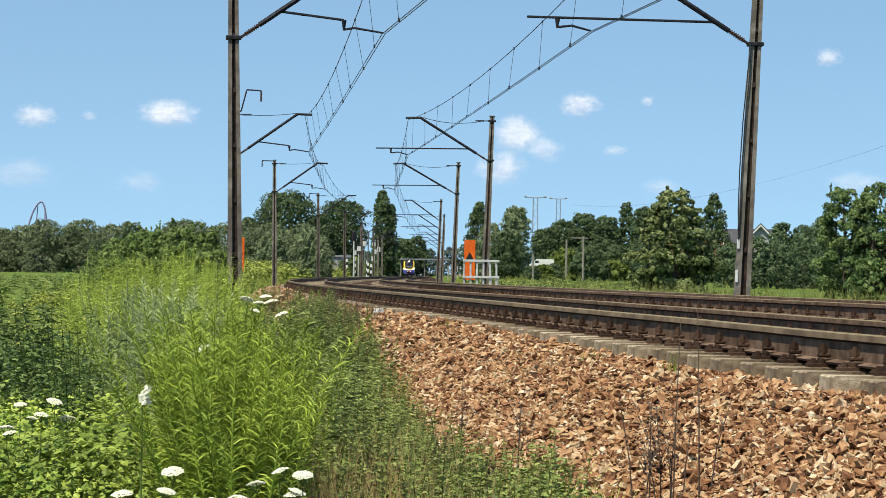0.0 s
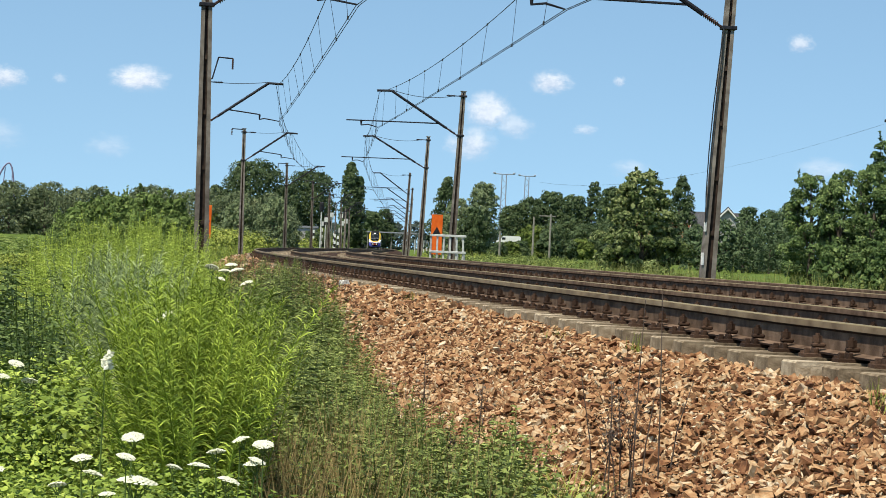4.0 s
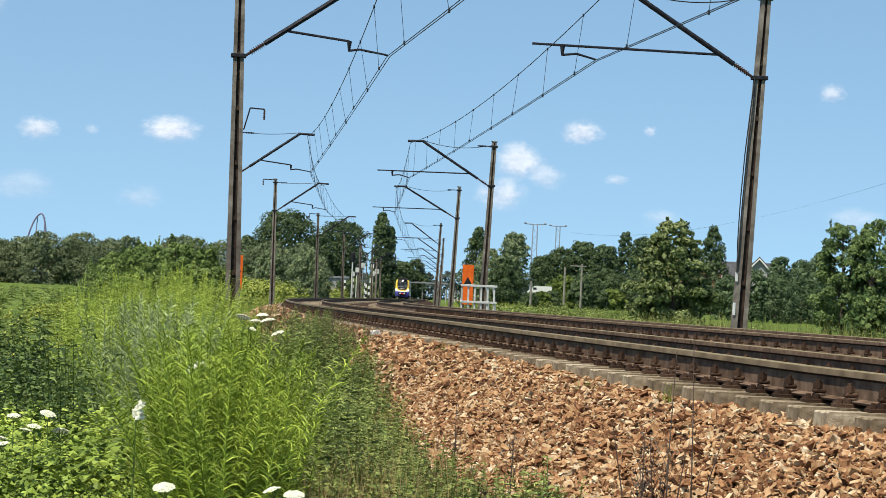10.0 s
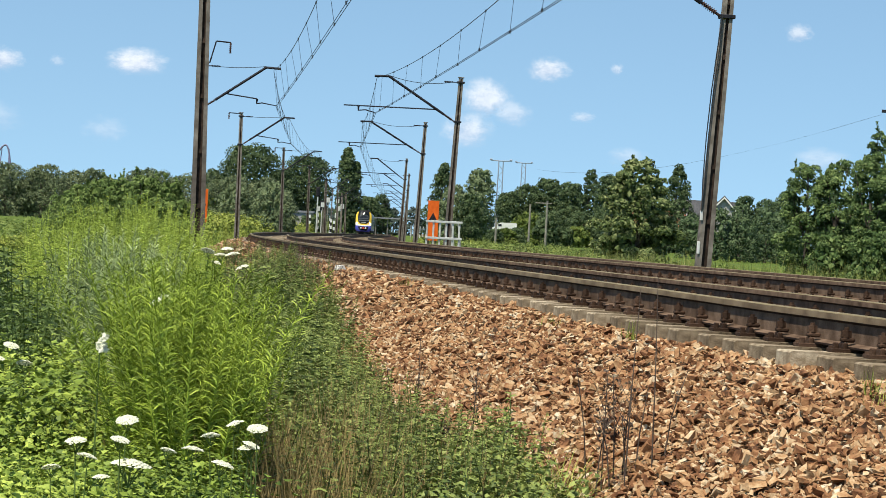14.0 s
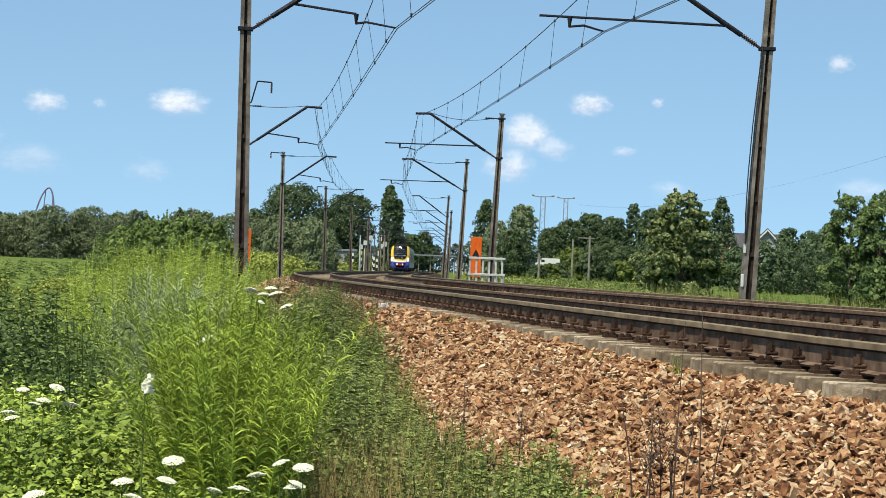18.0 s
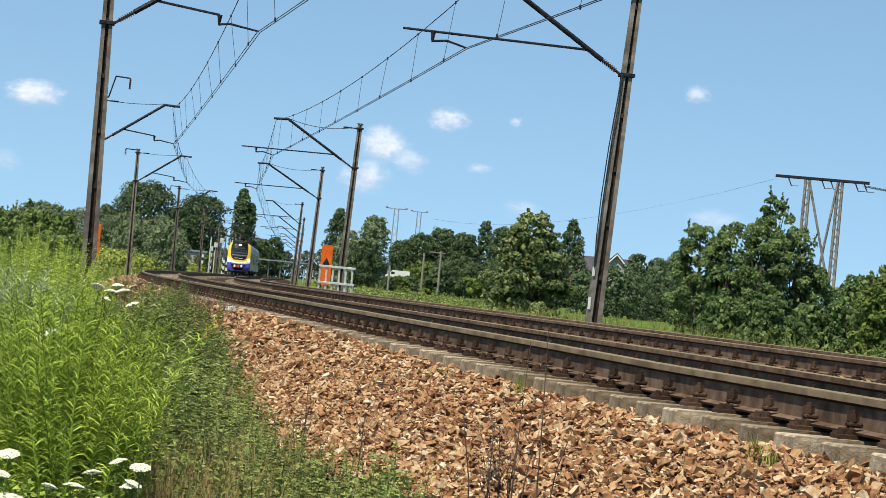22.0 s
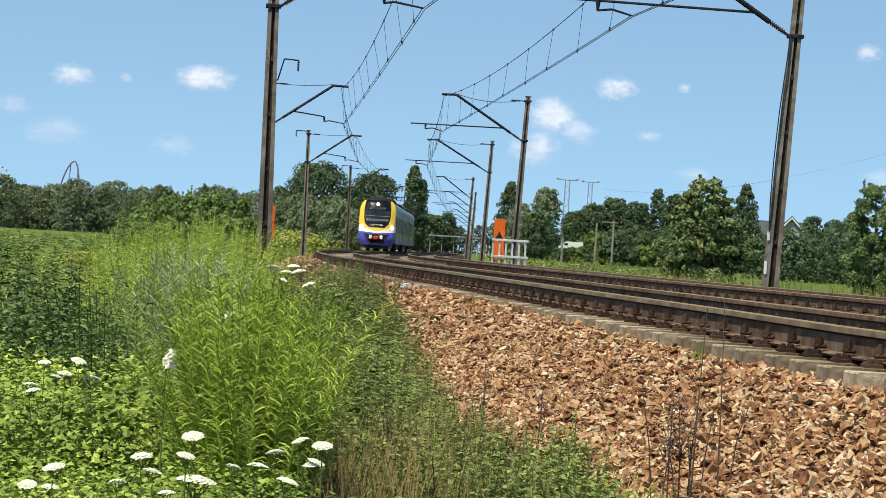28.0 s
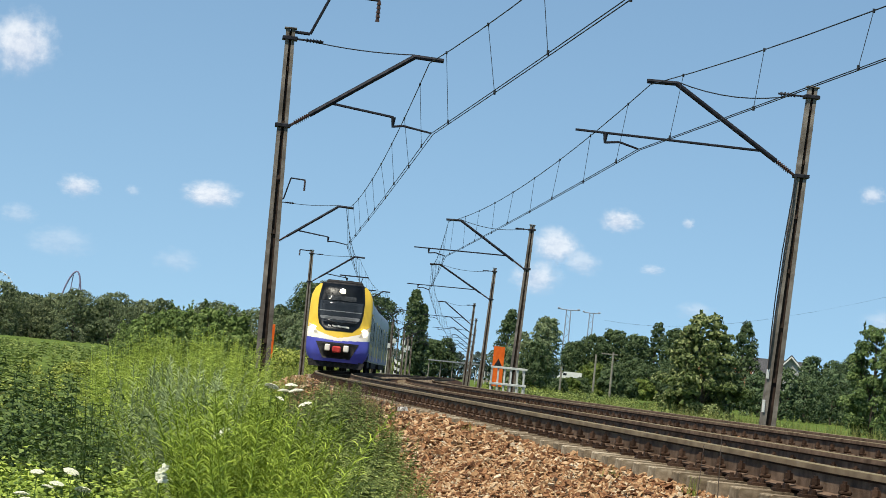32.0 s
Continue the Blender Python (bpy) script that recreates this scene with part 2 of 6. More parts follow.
# ---- ground: one sheet to the horizon ----
def build_ground():
    ys = np.concatenate([np.linspace(-60, -4, 12), np.arange(-3, 60, 0.75), np.arange(60, 160, 2.5), np.arange(160, 420, 8), np.arange(420, 560, 6), np.linspace(560, 1000, 20), np.linspace(1100, 4200, 14)])
    offs = np.array([-2500, -1200, -600, -300, -170, -110, -75, -55, -42, -32, -25, -20, -16, -13, -11, -9, -7.5, -6, -5, -4, -3.4, -3.1, -2.7, -2.35, -2, -1.6, -1.2, -0.82, -0.6, 0, 1, 2.1, 2.5, 3.2, 3.5, 4.5, 6.3, 6.6, 7, 7.5, 8, 9, 10, 12, 14, 17, 21, 26, 33, 42, 55, 75, 110, 170, 300, 600, 1200, 2500])
    xc = np.interp(ys, LINE_Y, LINE_X)
    X = xc[:, None] + offs[None, :]
    Y = np.repeat(ys[:, None], len(offs), 1)
    Z = ground_z(X, Y)
    rng = np.random.default_rng(5)
    near = (np.abs(Y) < 200) & (offs[None, :] < -2.5) & (offs[None, :] > -60)
    Z = Z + near * rng.normal(0, 0.03, Z.shape)
    v = np.stack([X, Y, Z], -1).reshape(-1, 3)
    n = len(offs)
    i, j = np.meshgrid(np.arange(len(ys) - 1), np.arange(n - 1), indexing="ij")
    a = (i * n + j).ravel()
    f = np.stack([a, a + 1, a + n + 1, a + n], 1)
    oc = (offs[j] + offs[j + 1]).ravel() / 2
    yc = (ys[i] + ys[i + 1]).ravel() / 2
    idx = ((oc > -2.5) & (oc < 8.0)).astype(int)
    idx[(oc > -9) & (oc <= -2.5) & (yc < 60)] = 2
    g = new("ground", mesh_of("ground", v, f, [SOIL, BALLAST_GAP_SHADE, SHADED_LITTER], smooth=True, idx=idx))
    tagged(g, "green fields and stony railway bank under a summer sky", "ground", kind="structure")


build_ground()

# ---- the two tracks ----
RAIL_SHAPE = [(-0.075, -0.03), (0.075, -0.03), (0.075, -0.018), (0.012, -0.002), (0.010, 0.112), (0.036, 0.128), (0.036, 0.150), (0.035, 0.166), (0.028, 0.172), (-0.028, 0.172), (-0.035, 0.166), (-0.036, 0.150), (-0.036, 0.128), (-0.010, 0.112), (-0.012, -0.002), (-0.075, -0.018)]


def rail_mesh(name, off, s0, s1, z=0.0, dip=0.0, side=0):
    ss = np.concatenate([np.arange(s0, 160, 1.0), np.arange(160, s1 + 1, 6.0)])
    k = len(RAIL_SHAPE)
    v = []
    for s in ss:
        c, t = on_line(s, off), float(np.interp(s, LINE_S, LINE_T))
        for px, pz in RAIL_SHAPE:
            v.append((c.x + px * math.cos(t), c.y + px * math.sin(t), z + dip * fall(s) - RAIL_H + pz))
    f, idx = [], []
    for i in range(len(ss) - 1):
        for j in range(k):
            a, b = i * k + j, i * k + (j + 1) % k
            f.append((a, b, b + k, a + k))
            idx.append(1 if 7 <= j <= 9 else (2 if j in (2, 3, 13, 14) else (3 if j in (5, 6, 10, 11) else 0)))
    return mesh_of(name, v, f, [RAIL_STEEL, RAIL_TOP, RAIL_WEB, side or RAIL_STEEL], idx=idx)


def sleeper_mesh():
    """A concrete sleeper: high under the rails, waisted and lower in the middle, with chamfered flanks."""
    xs = [(-1.20, -0.010, 0.138), (-1.188, 0.0, 0.14), (-0.95, 0.0, 0.14), (-0.55, 0.0, 0.14), (-0.25, -0.03, 0.11), (0.25, -0.03, 0.11), (0.55, 0.0, 0.14), (0.95, 0.0, 0.14), (1.188, 0.0, 0.14), (1.20, -0.010, 0.138)]
    v, f = [], []
    for x, top, w in xs:
        v += [(x, -w, -0.24), (x, w, -0.24), (x, w * 0.95, top), (x, -w * 0.95, top)]
    for i in range(len(xs) - 1):
        a = 4 * i
        for j in range(4):
            f.append((a + j, a + (j + 1) % 4, a + 4 + (j + 1) % 4, a + 4 + j))
    f.append((3, 2, 1, 0))
    e = 4 * (len(xs) - 1)
    f.append((e, e + 1, e + 2, e + 3))
    return mesh_of("sleeper", v, f, CONCRETE)


def clip_mesh():
    """Rail fastening: ribbed plate, clamp and coach bolt with its nut, on the outer side of the foot (-x)."""
    bm = bmesh.new()
    box(bm, (-0.18, -0.056, -0.028), (0.085, 0.056, -0.002), 0.003)
    box(bm, (-0.108, -0.042, -0.012), (-0.078, 0.042, 0.034), 0.006)
    box(bm, (-0.112, -0.032, 0.036), (-0.03, 0.032, 0.066), 0.010)
    rod(bm, (-0.080, 0, 0.060), (-0.080, 0, 0.125), 0.017, 0.016, 6)
    rod(bm, (-0.080, 0, 0.066), (-0.080, 0, 0.108), 0.034, 0.032, 6)
    box(bm, (-0.172, -0.05, -0.012), (-0.138, -0.018, 0.034), 0.006)
    rod(bm, (-0.155, 0.03, -0.012), (-0.155, 0.03, 0.012), 0.024, 0.02, 6)
    return bm_mesh("rail_clip", bm, CLIP)


SLEEPER, CLIPS = sleeper_mesh(), clip_mesh()


def build_track(name, label, mid, zt, near_end, far_end, clips_to, dip=0.0):
    t = thing(name, label, "railway track", kind="structure")
    for o in (mid - 0.7525, mid + 0.7525):
        part("rail", rail_mesh("rail", o, -16, 760, zt, dip, RAIL_SIDE if dip and o < mid else RAIL_WEB), None, t)
    s = near_end
    vs, fs, base = [], [], 0
    sv = np.array([v.co[:] for v in SLEEPER.vertices])
    sf = np.array([p.vertices[:] for p in SLEEPER.polygons])
    rng = random.Random(11 + int(mid * 10))
    while s < far_end:
        p = on_line(s + rng.uniform(-0.025, 0.025), mid + rng.uniform(-0.03, 0.03), zt + dip * fall(s) - RAIL_H - (0.056 if dip else 0.046))
        m = pose(*p, rng.uniform(-0.8, 0.8), 0, line_turn(s) + rng.uniform(-1.3, 1.3))
        if s < clips_to:
            part("sleeper", SLEEPER, None, t, m=m)
            q = on_line(s, mid - 0.7525, zt + dip * fall(s) - RAIL_H - 0.03)
            part("rail_clip", CLIPS, None, t, m=pose(*q, 0, 0, line_turn(s)))
            if s < 20:
                q = on_line(s, mid + 0.7525, zt + dip * fall(s) - RAIL_H - 0.03)
                part("rail_clip", CLIPS, None, t, m=pose(*q, 0, 0, line_turn(s)))
        else:
            mm = np.array(m)
            vs.append(sv @ mm[:3, :3].T + mm[:3, 3])
            fs.append(sf + base)
            base += len(sv)
        s += 0.6
    rest = part("far_sleepers", mesh_of("far_sleepers", np.concatenate(vs), np.concatenate(fs), CONCRETE), None, t)
    tagged(rest, kind="stuff")
    return t


build_track("track_near", "rusty steel rails clipped to weathered concrete sleepers on brown ballast", NEAR_MID, 0.0, -9.0, 220, 84, 1.0)
build_track("track_far", "second railway track with rusty rails and concrete sleepers", FAR_MID, 0.026, -9.0, 220, 60)


# ---- catenary masts, brackets and wires ----
HC, HS = 5.365, 1.503          # contact wire, and messenger above it


def mast_mesh(h, foot):
    """Two steel channels with a gap, drawing together towards the top, tied by battens; 'foot' metres below rail level."""
    bm = bmesh.new()
    for sgn in (-1, 1):
        m = Matrix.Identity(4)
        b0, b1 = 0.165 * sgn, 0.095 * sgn
        rows = []
        for z, c, w, d in ((-foot, b0, 0.10, 0.10), (h, b1, 0.07, 0.07)):
            o = [(0, -d), (w * sgn * -1, -d), (w * sgn * -1, -d + 0.02), (-0.02 * sgn, -d + 0.02), (-0.02 * sgn, d - 0.02), (w * sgn * -1, d - 0.02), (w * sgn * -1, d), (0, d)]
            rows.append([bm.verts.new((c + x, y, z)) for x, y in o])
        for i in range(8):
            fv = (rows[0][i], rows[0][(i + 1) % 8], rows[1][(i + 1) % 8], rows[1][i])
            bm.faces.new(fv if sgn < 0 else fv[::-1])
        bm.faces.new(rows[1])
    bmesh.ops.recalc_face_normals(bm, faces=bm.faces)
    return bm


def add_mast(s, side, label, lean, h=7.15, foot=1.0, back=None, arm=False, group="catenary masts", low=False):
    """side -1: left of the near track; +1: right of the far track. The mast's x axis points away from the track."""
    off = -2.27 if side < 0 else 8.08
    if back is not None:
        off = back
    mid = NEAR_MID if side < 0 else FAR_MID
    p = on_line(s, off)
    g = ground_at(p.x, p.y)
    root = thing("catenary_mast", label, "catenary mast", pose(p.x, p.y, g, 0, 0, line_turn(s)), group)
    hz = h - g
    tilt = pose(0, 0, 0, 0, lean, 0)
    part("post", mast_mesh(hz, 0.25), MAST_STEEL, root, m=tilt)
    bm = bmesh.new()
    prism(bm, [(-0.15, -0.2), (0.15, -0.2), (0.085, hz - 0.02), (-0.085, hz - 0.02)], -0.012, 0.012)
    part("web_plate", bm, DARK_RUST, root, "dark rusty web between the channels", m=tilt)
    z = 0.5
    while z < hz - 0.2 and s < 130:
        w = 0.165 - 0.07 * z / hz
        bm = bmesh.new()
        box(bm, (-w + 0.09, -0.05, z), (w - 0.09, -0.013, z + 0.09))
        part("batten", bm, DARK_RUST, root, m=tilt)
        z += 1.15
    bm = bmesh.new()
    box(bm, (-0.13, -0.1, hz), (0.13, 0.1, hz + 0.03), 0.005)
    part("cap", bm, MAST_STEEL, root, m=tilt)
    # the bracket, in the mast's upright space; d points from the mast to the track
    d = -side
    xa = lambda zz: math.tan(radians(lean)) * zz
    reach = (mid - off) * d
    zc, zm, zb = HC - g, HC + HS - g, 5.2 - g
    for zz in (zb, hz - 0.2):
        bm = bmesh.new()
        w = 0.13
        box(bm, (xa(zz) - w - 0.03, -0.12, zz - 0.04), (xa(zz) + w + 0.03, 0.12, zz + 0.04), 0.01)
        part("clamp", bm, DARK_STEEL, root)
    x0 = xa(zb) + d * 0.13
    hold = reach - 0.15 if low else reach      # where the messenger hangs
    knee = d * (hold - 0.52)
    zk = zm + (-0.03 if low else 0.10)
    bm = bmesh.new()
    ins = Vector((x0 + (knee - x0) * 0.16, 0, zb + (zk - zb) * 0.16))
    rod(bm, (x0, 0, zb), ins, 0.03, 0.03, 6)
    for i in range(7):
        q = Vector((x0, 0, zb)).lerp(ins, 0.3 + 0.1 * i)
        q2 = Vector((x0, 0, zb)).lerp(ins, 0.36 + 0.1 * i)
        rod(bm, q, q2, 0.065, 0.03, 8)
    part("insulator", bm, CERAMIC, root)
    bm = bmesh.new()
    rod(bm, ins, (knee, 0, zk), 0.055, 0.055, 8)
    rod(bm, (knee - d * 0.04, 0, zk), (d * (hold + 0.1), 0, zk - 0.02), 0.05, 0.05, 8)
    part("cantilever_tube", bm, DARK_STEEL, root)
    bm = bmesh.new()
    a, b = Vector((xa(hz - 0.2) + d * 0.35, 0, hz - 0.2)), Vector((knee, 0, zk + 0.04))
    rod(bm, (xa(hz - 0.2) + d * 0.1, 0, hz - 0.2), a + Vector((d * 0.36, 0, 0)), 0.022, 0.022, 6)
    for i in range(5):
        rod(bm, a + Vector((d * 0.07 * i, 0, 0)), a + Vector((d * (0.07 * i + 0.05), 0, 0)), 0.05, 0.022, 8)
    part("stay_insulator", bm, DARK_STEEL, root)
    sag = -0.06 if side < 0 else -0.18
    stay = wire_mesh("stay_wire", [a.lerp(b, u) + Vector((0, 0, sag * 4 * u * (1 - u))) for u in np.linspace(0, 1, 9).tolist()], 0.013)
    part("stay_wire", stay, None, root)
    # registration: pull-off towards the mast on the left side, push-off beyond the wire on the right
    bm = bmesh.new()
    j = ins.lerp(Vector((knee, 0, zk)), 0.20 if side < 0 else 0.13)
    if side < 0:
        e = Vector((d * (reach - 0.84), 0, zc + 0.27))
        end = e
    else:
        end = Vector((d * (reach + 1.35), 0, zc + 0.28))
        e = j.lerp(end, 0.84)
    rod(bm, j, end, 0.028, 0.026, 6)
    rod(bm, e, e - Vector((0, 0, 0.22)), 0.06, 0.025, 6)
    w = e - Vector((0, 0, 0.20))
    mid1 = w + Vector((d * 0.22 if side < 0 else -d * 0.30, 0, 0.04))
    c = Vector((d * reach, 0, zc + 0.02))
    rod(bm, w, mid1, 0.025, 0.025, 6)
    rod(bm, mid1, c, 0.025, 0.02, 6)
    part("registration_arm", bm, DARK_STEEL, root)
    if arm:
        bm = bmesh.new()
        x1 = xa(hz)
        if arm == "flat":
            rod(bm, (x1, 0, hz - 0.05), (x1 - d * 0.75, 0, hz - 0.03), 0.03, 0.03, 6)
            part("feeder_arm", bm, DARK_STEEL, root)
            bm = bmesh.new()
            for i in range(4):
                z0 = hz - 0.05 - 0.09 * i
                rod(bm, (x1 - d * 0.74, 0, z0), (x1 - d * 0.74, 0, z0 - 0.07), 0.03, 0.06, 8)
            part("insulator", bm, CERAMIC, root)
            return root
        q = d * (1.0 if arm == "tall" else 0.6)
        rod(bm, (x1, 0, hz - 0.05), (x1 + q * 0.42, 0, hz - 0.06), 0.035, 0.035, 6)
        rod(bm, (x1 + q * 0.42, 0, hz - 0.06), (x1 + q * 0.8, 0, hz + 0.85), 0.03, 0.03, 6)
        rod(bm, (x1 + q * 0.8, 0, hz + 0.85), (x1 + q * 1.82, 0, hz + 0.82), 0.03, 0.03, 6)
        part("feeder_arm", bm, DARK_STEEL, root)
        bm = bmesh.new()
        for i in range(5):
            z0 = hz + 0.82 - 0.09 * i
            rod(bm, (x1 + q * 1.8, 0, z0), (x1 + q * 1.8, 0, z0 - 0.09), 0.028, 0.05, 8)
        part("insulator", bm, CERAMIC, root)
    return root


def wire_mesh(name, pts, r, n=5):
    """A round wire through the points."""
    pts = [Vector(p) for p in pts]
    v, f = [], []
    for i, p in enumerate(pts):
        d = (pts[min(i + 1, len(pts) - 1)] - pts[max(i - 1, 0)]).normalized()
        q = d.to_track_quat("Z", "Y")
        for k in range(n):
            a = 2 * math.pi * k / n
            v.append(p + q @ Vector((math.cos(a) * r, math.sin(a) * r, 0)))
        if i:
            for k in range(n):
                a, b = (i - 1) * n + k, (i - 1) * n + (k + 1) % n
                f.append((a, b, b + n, a + n))
    return mesh_of(name, v, f, WIRE, smooth=True)


def mast_fittings(root, side):
    """A loose cable down the post and small white plates on it."""
    for k in (0.0, 0.045):
        pts = [(-0.13, 6.0), (-0.17 + k, 5.3), (-0.21 + k, 4.4), (-0.225 + k, 3.4), (-0.21 + k, 2.5), (-0.17, 1.9)]
        part("cable", wire_mesh("cable", [(x + 0.042 * z, -0.13, z) for x, z in pts], 0.013), None, root, "dark loose cable")
    for z, h in ((1.72, 0.2), (1.02, 0.26)):
        bm = bmesh.new()
        box(bm, (-0.17 + 0.042 * z - 0.02, -0.125, z), (-0.17 + 0.042 * z + 0.04, -0.108, z + h), 0.004)
        part("plate", bm, WHITE, root, "small white plate")


LEFT_S = [33.5, 80.5, 122.1, 177.0, 227.0, 277.0, 327.0, 377.0]
RIGHT_S = [32.0, 81.3, 121.0, 187.0, 236.0, 286.0, 336.0, 386.0, 436.0]
RIGHT_OFF = [8.16, 8.26, 8.5, 7.85, 8.1, 8.1, 8.1, 8.1, 8.1]
for i, s in enumerate(LEFT_S):
    add_mast(s, -1, "weathered steel channel mast with dark bracket arm beside the near track", -1.2 if i == 0 else -0.8, h=7.25 if i == 0 else 7.1, arm=("tall", "short")[i] if i < 2 else ("flat" if i < 5 else False))
for i, s in enumerate(RIGHT_S):
    mast = add_mast(s, 1, "weathered steel channel mast with push-off bracket beside the far track", 2.4 if i == 0 else 1.8, h=7.08, back=RIGHT_OFF[i], low=i == 0)
    if i == 0:
        mast_fittings(mast, 1)


def wires(mid, stations, label):
    first = 2 * stations[0] - stations[1] - 2
    st = [first] + stations
    root = thing("overhead_line", label, "overhead wire")
    mess, pair = [], [[], []]
    zig = 0.06
    # where the messenger hangs at each bracket: to the side of the contact pair, and below its usual height
    hang = [(-0.2, 0.0)] * len(st) if mid < 2 else [(0.12, 0.12)] * 2 + [(0.0, 0.0)] * (len(st) - 2)
    low_sag = 0.6 if mid < 2 else 0.5
    drops = []

    def messenger(p, u, h0, h1, a):
        sag = (0.7 if a == first and mid > 2 else low_sag) * 4 * u * (1 - u)
        return (p.x + h0[0] + (h1[0] - h0[0]) * u, p.y, HC + HS - h0[1] - (h1[1] - h0[1]) * u - sag)

    for (a, b), h0, h1 in zip(zip(st[:-1], st[1:]), hang, hang[1:]):
        n = 14
        A, B = on_line(a, mid), on_line(b, mid)
        for i in range(n):
            u = i / n
            p = A.lerp(B, u)
            mess.append(messenger(p, u, h0, h1, a))
            for k in (0, 1):
                pair[k].append((p.x + (k - 0.5) * zig, p.y, HC - 0.05 * 4 * u * (1 - u)))
        m = 9
        for i in range(m):
            u = (i + 0.5) / m
            p = A.lerp(B, u)
            k = i % 2
            drops.append((messenger(p, u, h0, h1, a), (p.x + (k - 0.5) * zig, p.y, HC - 0.2 * u * (1 - u))))
    e = on_line(st[-1], mid)
    mess.append((e.x + hang[-1][0], e.y, HC + HS - hang[-1][1]))
    for k in (0, 1):
        pair[k].append((e.x + (k - 0.5) * zig, e.y, HC))
    part("messenger_wire", wire_mesh("messenger_wire", mess, 0.011), None, root)
    for k in (0, 1):
        part("contact_wire", wire_mesh("contact_wire", pair[k], 0.009), None, root)
    for a, b in drops:
        bm = bmesh.new()
        rod(bm, a, b, 0.0055, 0.0055, 4)
        rod(bm, Vector(a) - Vector((0, 0, 0.03)), Vector(a) + Vector((0, 0, 0.03)), 0.022, 0.022, 5)
        rod(bm, Vector(b) - Vector((0, 0, 0.03)), Vector(b) + Vector((0, 0, 0.05)), 0.022, 0.022, 5)
        part("dropper", bm, WIRE, root)


wires(NEAR_MID, LEFT_S, "dark catenary with twin contact wires and droppers over the near track")
wires(FAR_MID, RIGHT_S, "dark catenary with twin contact wires and droppers over the far track")


# ---- the train ----
YELLOW = material("yellow_train_paint", [(0.589, 0.380, 0.028), (0.684, 0.456, 0.048)], scale=2, rough=0.3, bump=0.0, specular=0.5)
BLUE = material("blue_train_paint", [(0.05, 0.053, 0.29), (0.082, 0.086, 0.41)], scale=2, rough=0.35, bump=0.0, specular=0.5)
SILVER = material("silver_train_side", [(0.085, 0.09, 0.105), (0.135, 0.14, 0.155)], scale=2, rough=0.35, metal=0.2, bump=0.0, specular=0.5)
CREAM = material("pale_bumper_paint", [(0.66, 0.605, 0.508), (0.76, 0.703, 0.606)], scale=3, rough=0.4, bump=0.0, specular=0.5)
DARK_GLASS = material("dark_train_glass", [(0.006, 0.008, 0.012), (0.015, 0.02, 0.026)], scale=1, rough=0.3, bump=0.0, specular=0.2)
SCREEN_GLASS = material("tinted_windscreen", [(0.025, 0.03, 0.036), (0.05, 0.058, 0.066)], scale=0.8, rough=0.08, bump=0.0, specular=0.5)
UNDER = material("underframe_grime", [(0.012, 0.012, 0.014), (0.04, 0.037, 0.035)], scale=9, rough=0.8, bump=0.3)
RED = material("red_coupler", [(0.32, 0.025, 0.025), (0.45, 0.05, 0.04)], scale=6, rough=0.5, bump=0.1)
# even grey for the reflections painted on the windscreen
REFLECT_GREY = material("windscreen_reflection_grey", [(0.16, 0.17, 0.18), (0.24, 0.25, 0.26)], scale=2, rough=0.5, bump=0.0)
LAMP = glow("lit_headlight", (1.0, 0.88, 0.66), 7.0)
CAR_LEN = 19.0


def loft(bm, rings, mats=None, cap=True):
    """Skin between closed rings of equal counts."""
    vs = [[bm.verts.new(p) for p in r] for r in rings]
    n = len(rings[0])
    for i in range(len(rings) - 1):
        for j in range(n):
            f = bm.faces.new((vs[i][j], vs[i][(j + 1) % n], vs[i + 1][(j + 1) % n], vs[i + 1][j]))
            if mats:
                f.material_index = mats(i, j)
    if cap:
        bm.faces.new(vs[0][::-1])
        bm.faces.new(vs[-1])
    bmesh.ops.recalc_face_normals(bm, faces=bm.faces)


def body_ring(y, w, zb, zt, r):
    """A car's cross-section with rounded roof edges."""
    pts = [(-w, zb), (-w - 0.02, zb + 0.6), (-w, zb + (zt - zb) * 0.55), (-w + 0.04, zt - r)]
    for k in range(1, 5):
        a = math.pi / 2 * k / 4
        pts.append((-w + 0.04 + r * (1 - math.cos(a)), zt - r + r * math.sin(a)))
    pts = pts + [(-x, z) for x, z in pts[::-1]]
    return [(x, y, z) for x, z in pts]


def nose_y(x, z):
    """How far the face is ahead of (negative) the flat end, at height z: a raked screen above a blunt bumper."""
    if z > 1.55:
        y = -1.15 + 0.60 * (z - 1.55) / 2.3 + 0.35 * max(0, (z - 3.3)) ** 1.3
    else:
        y = -1.15 - 0.12 * (1.55 - z) / 0.6 if z > 0.95 else -1.27 + 0.25 * (0.95 - z) / 0.6
    return y + 0.50 * (abs(x) / 1.4) ** 2.6


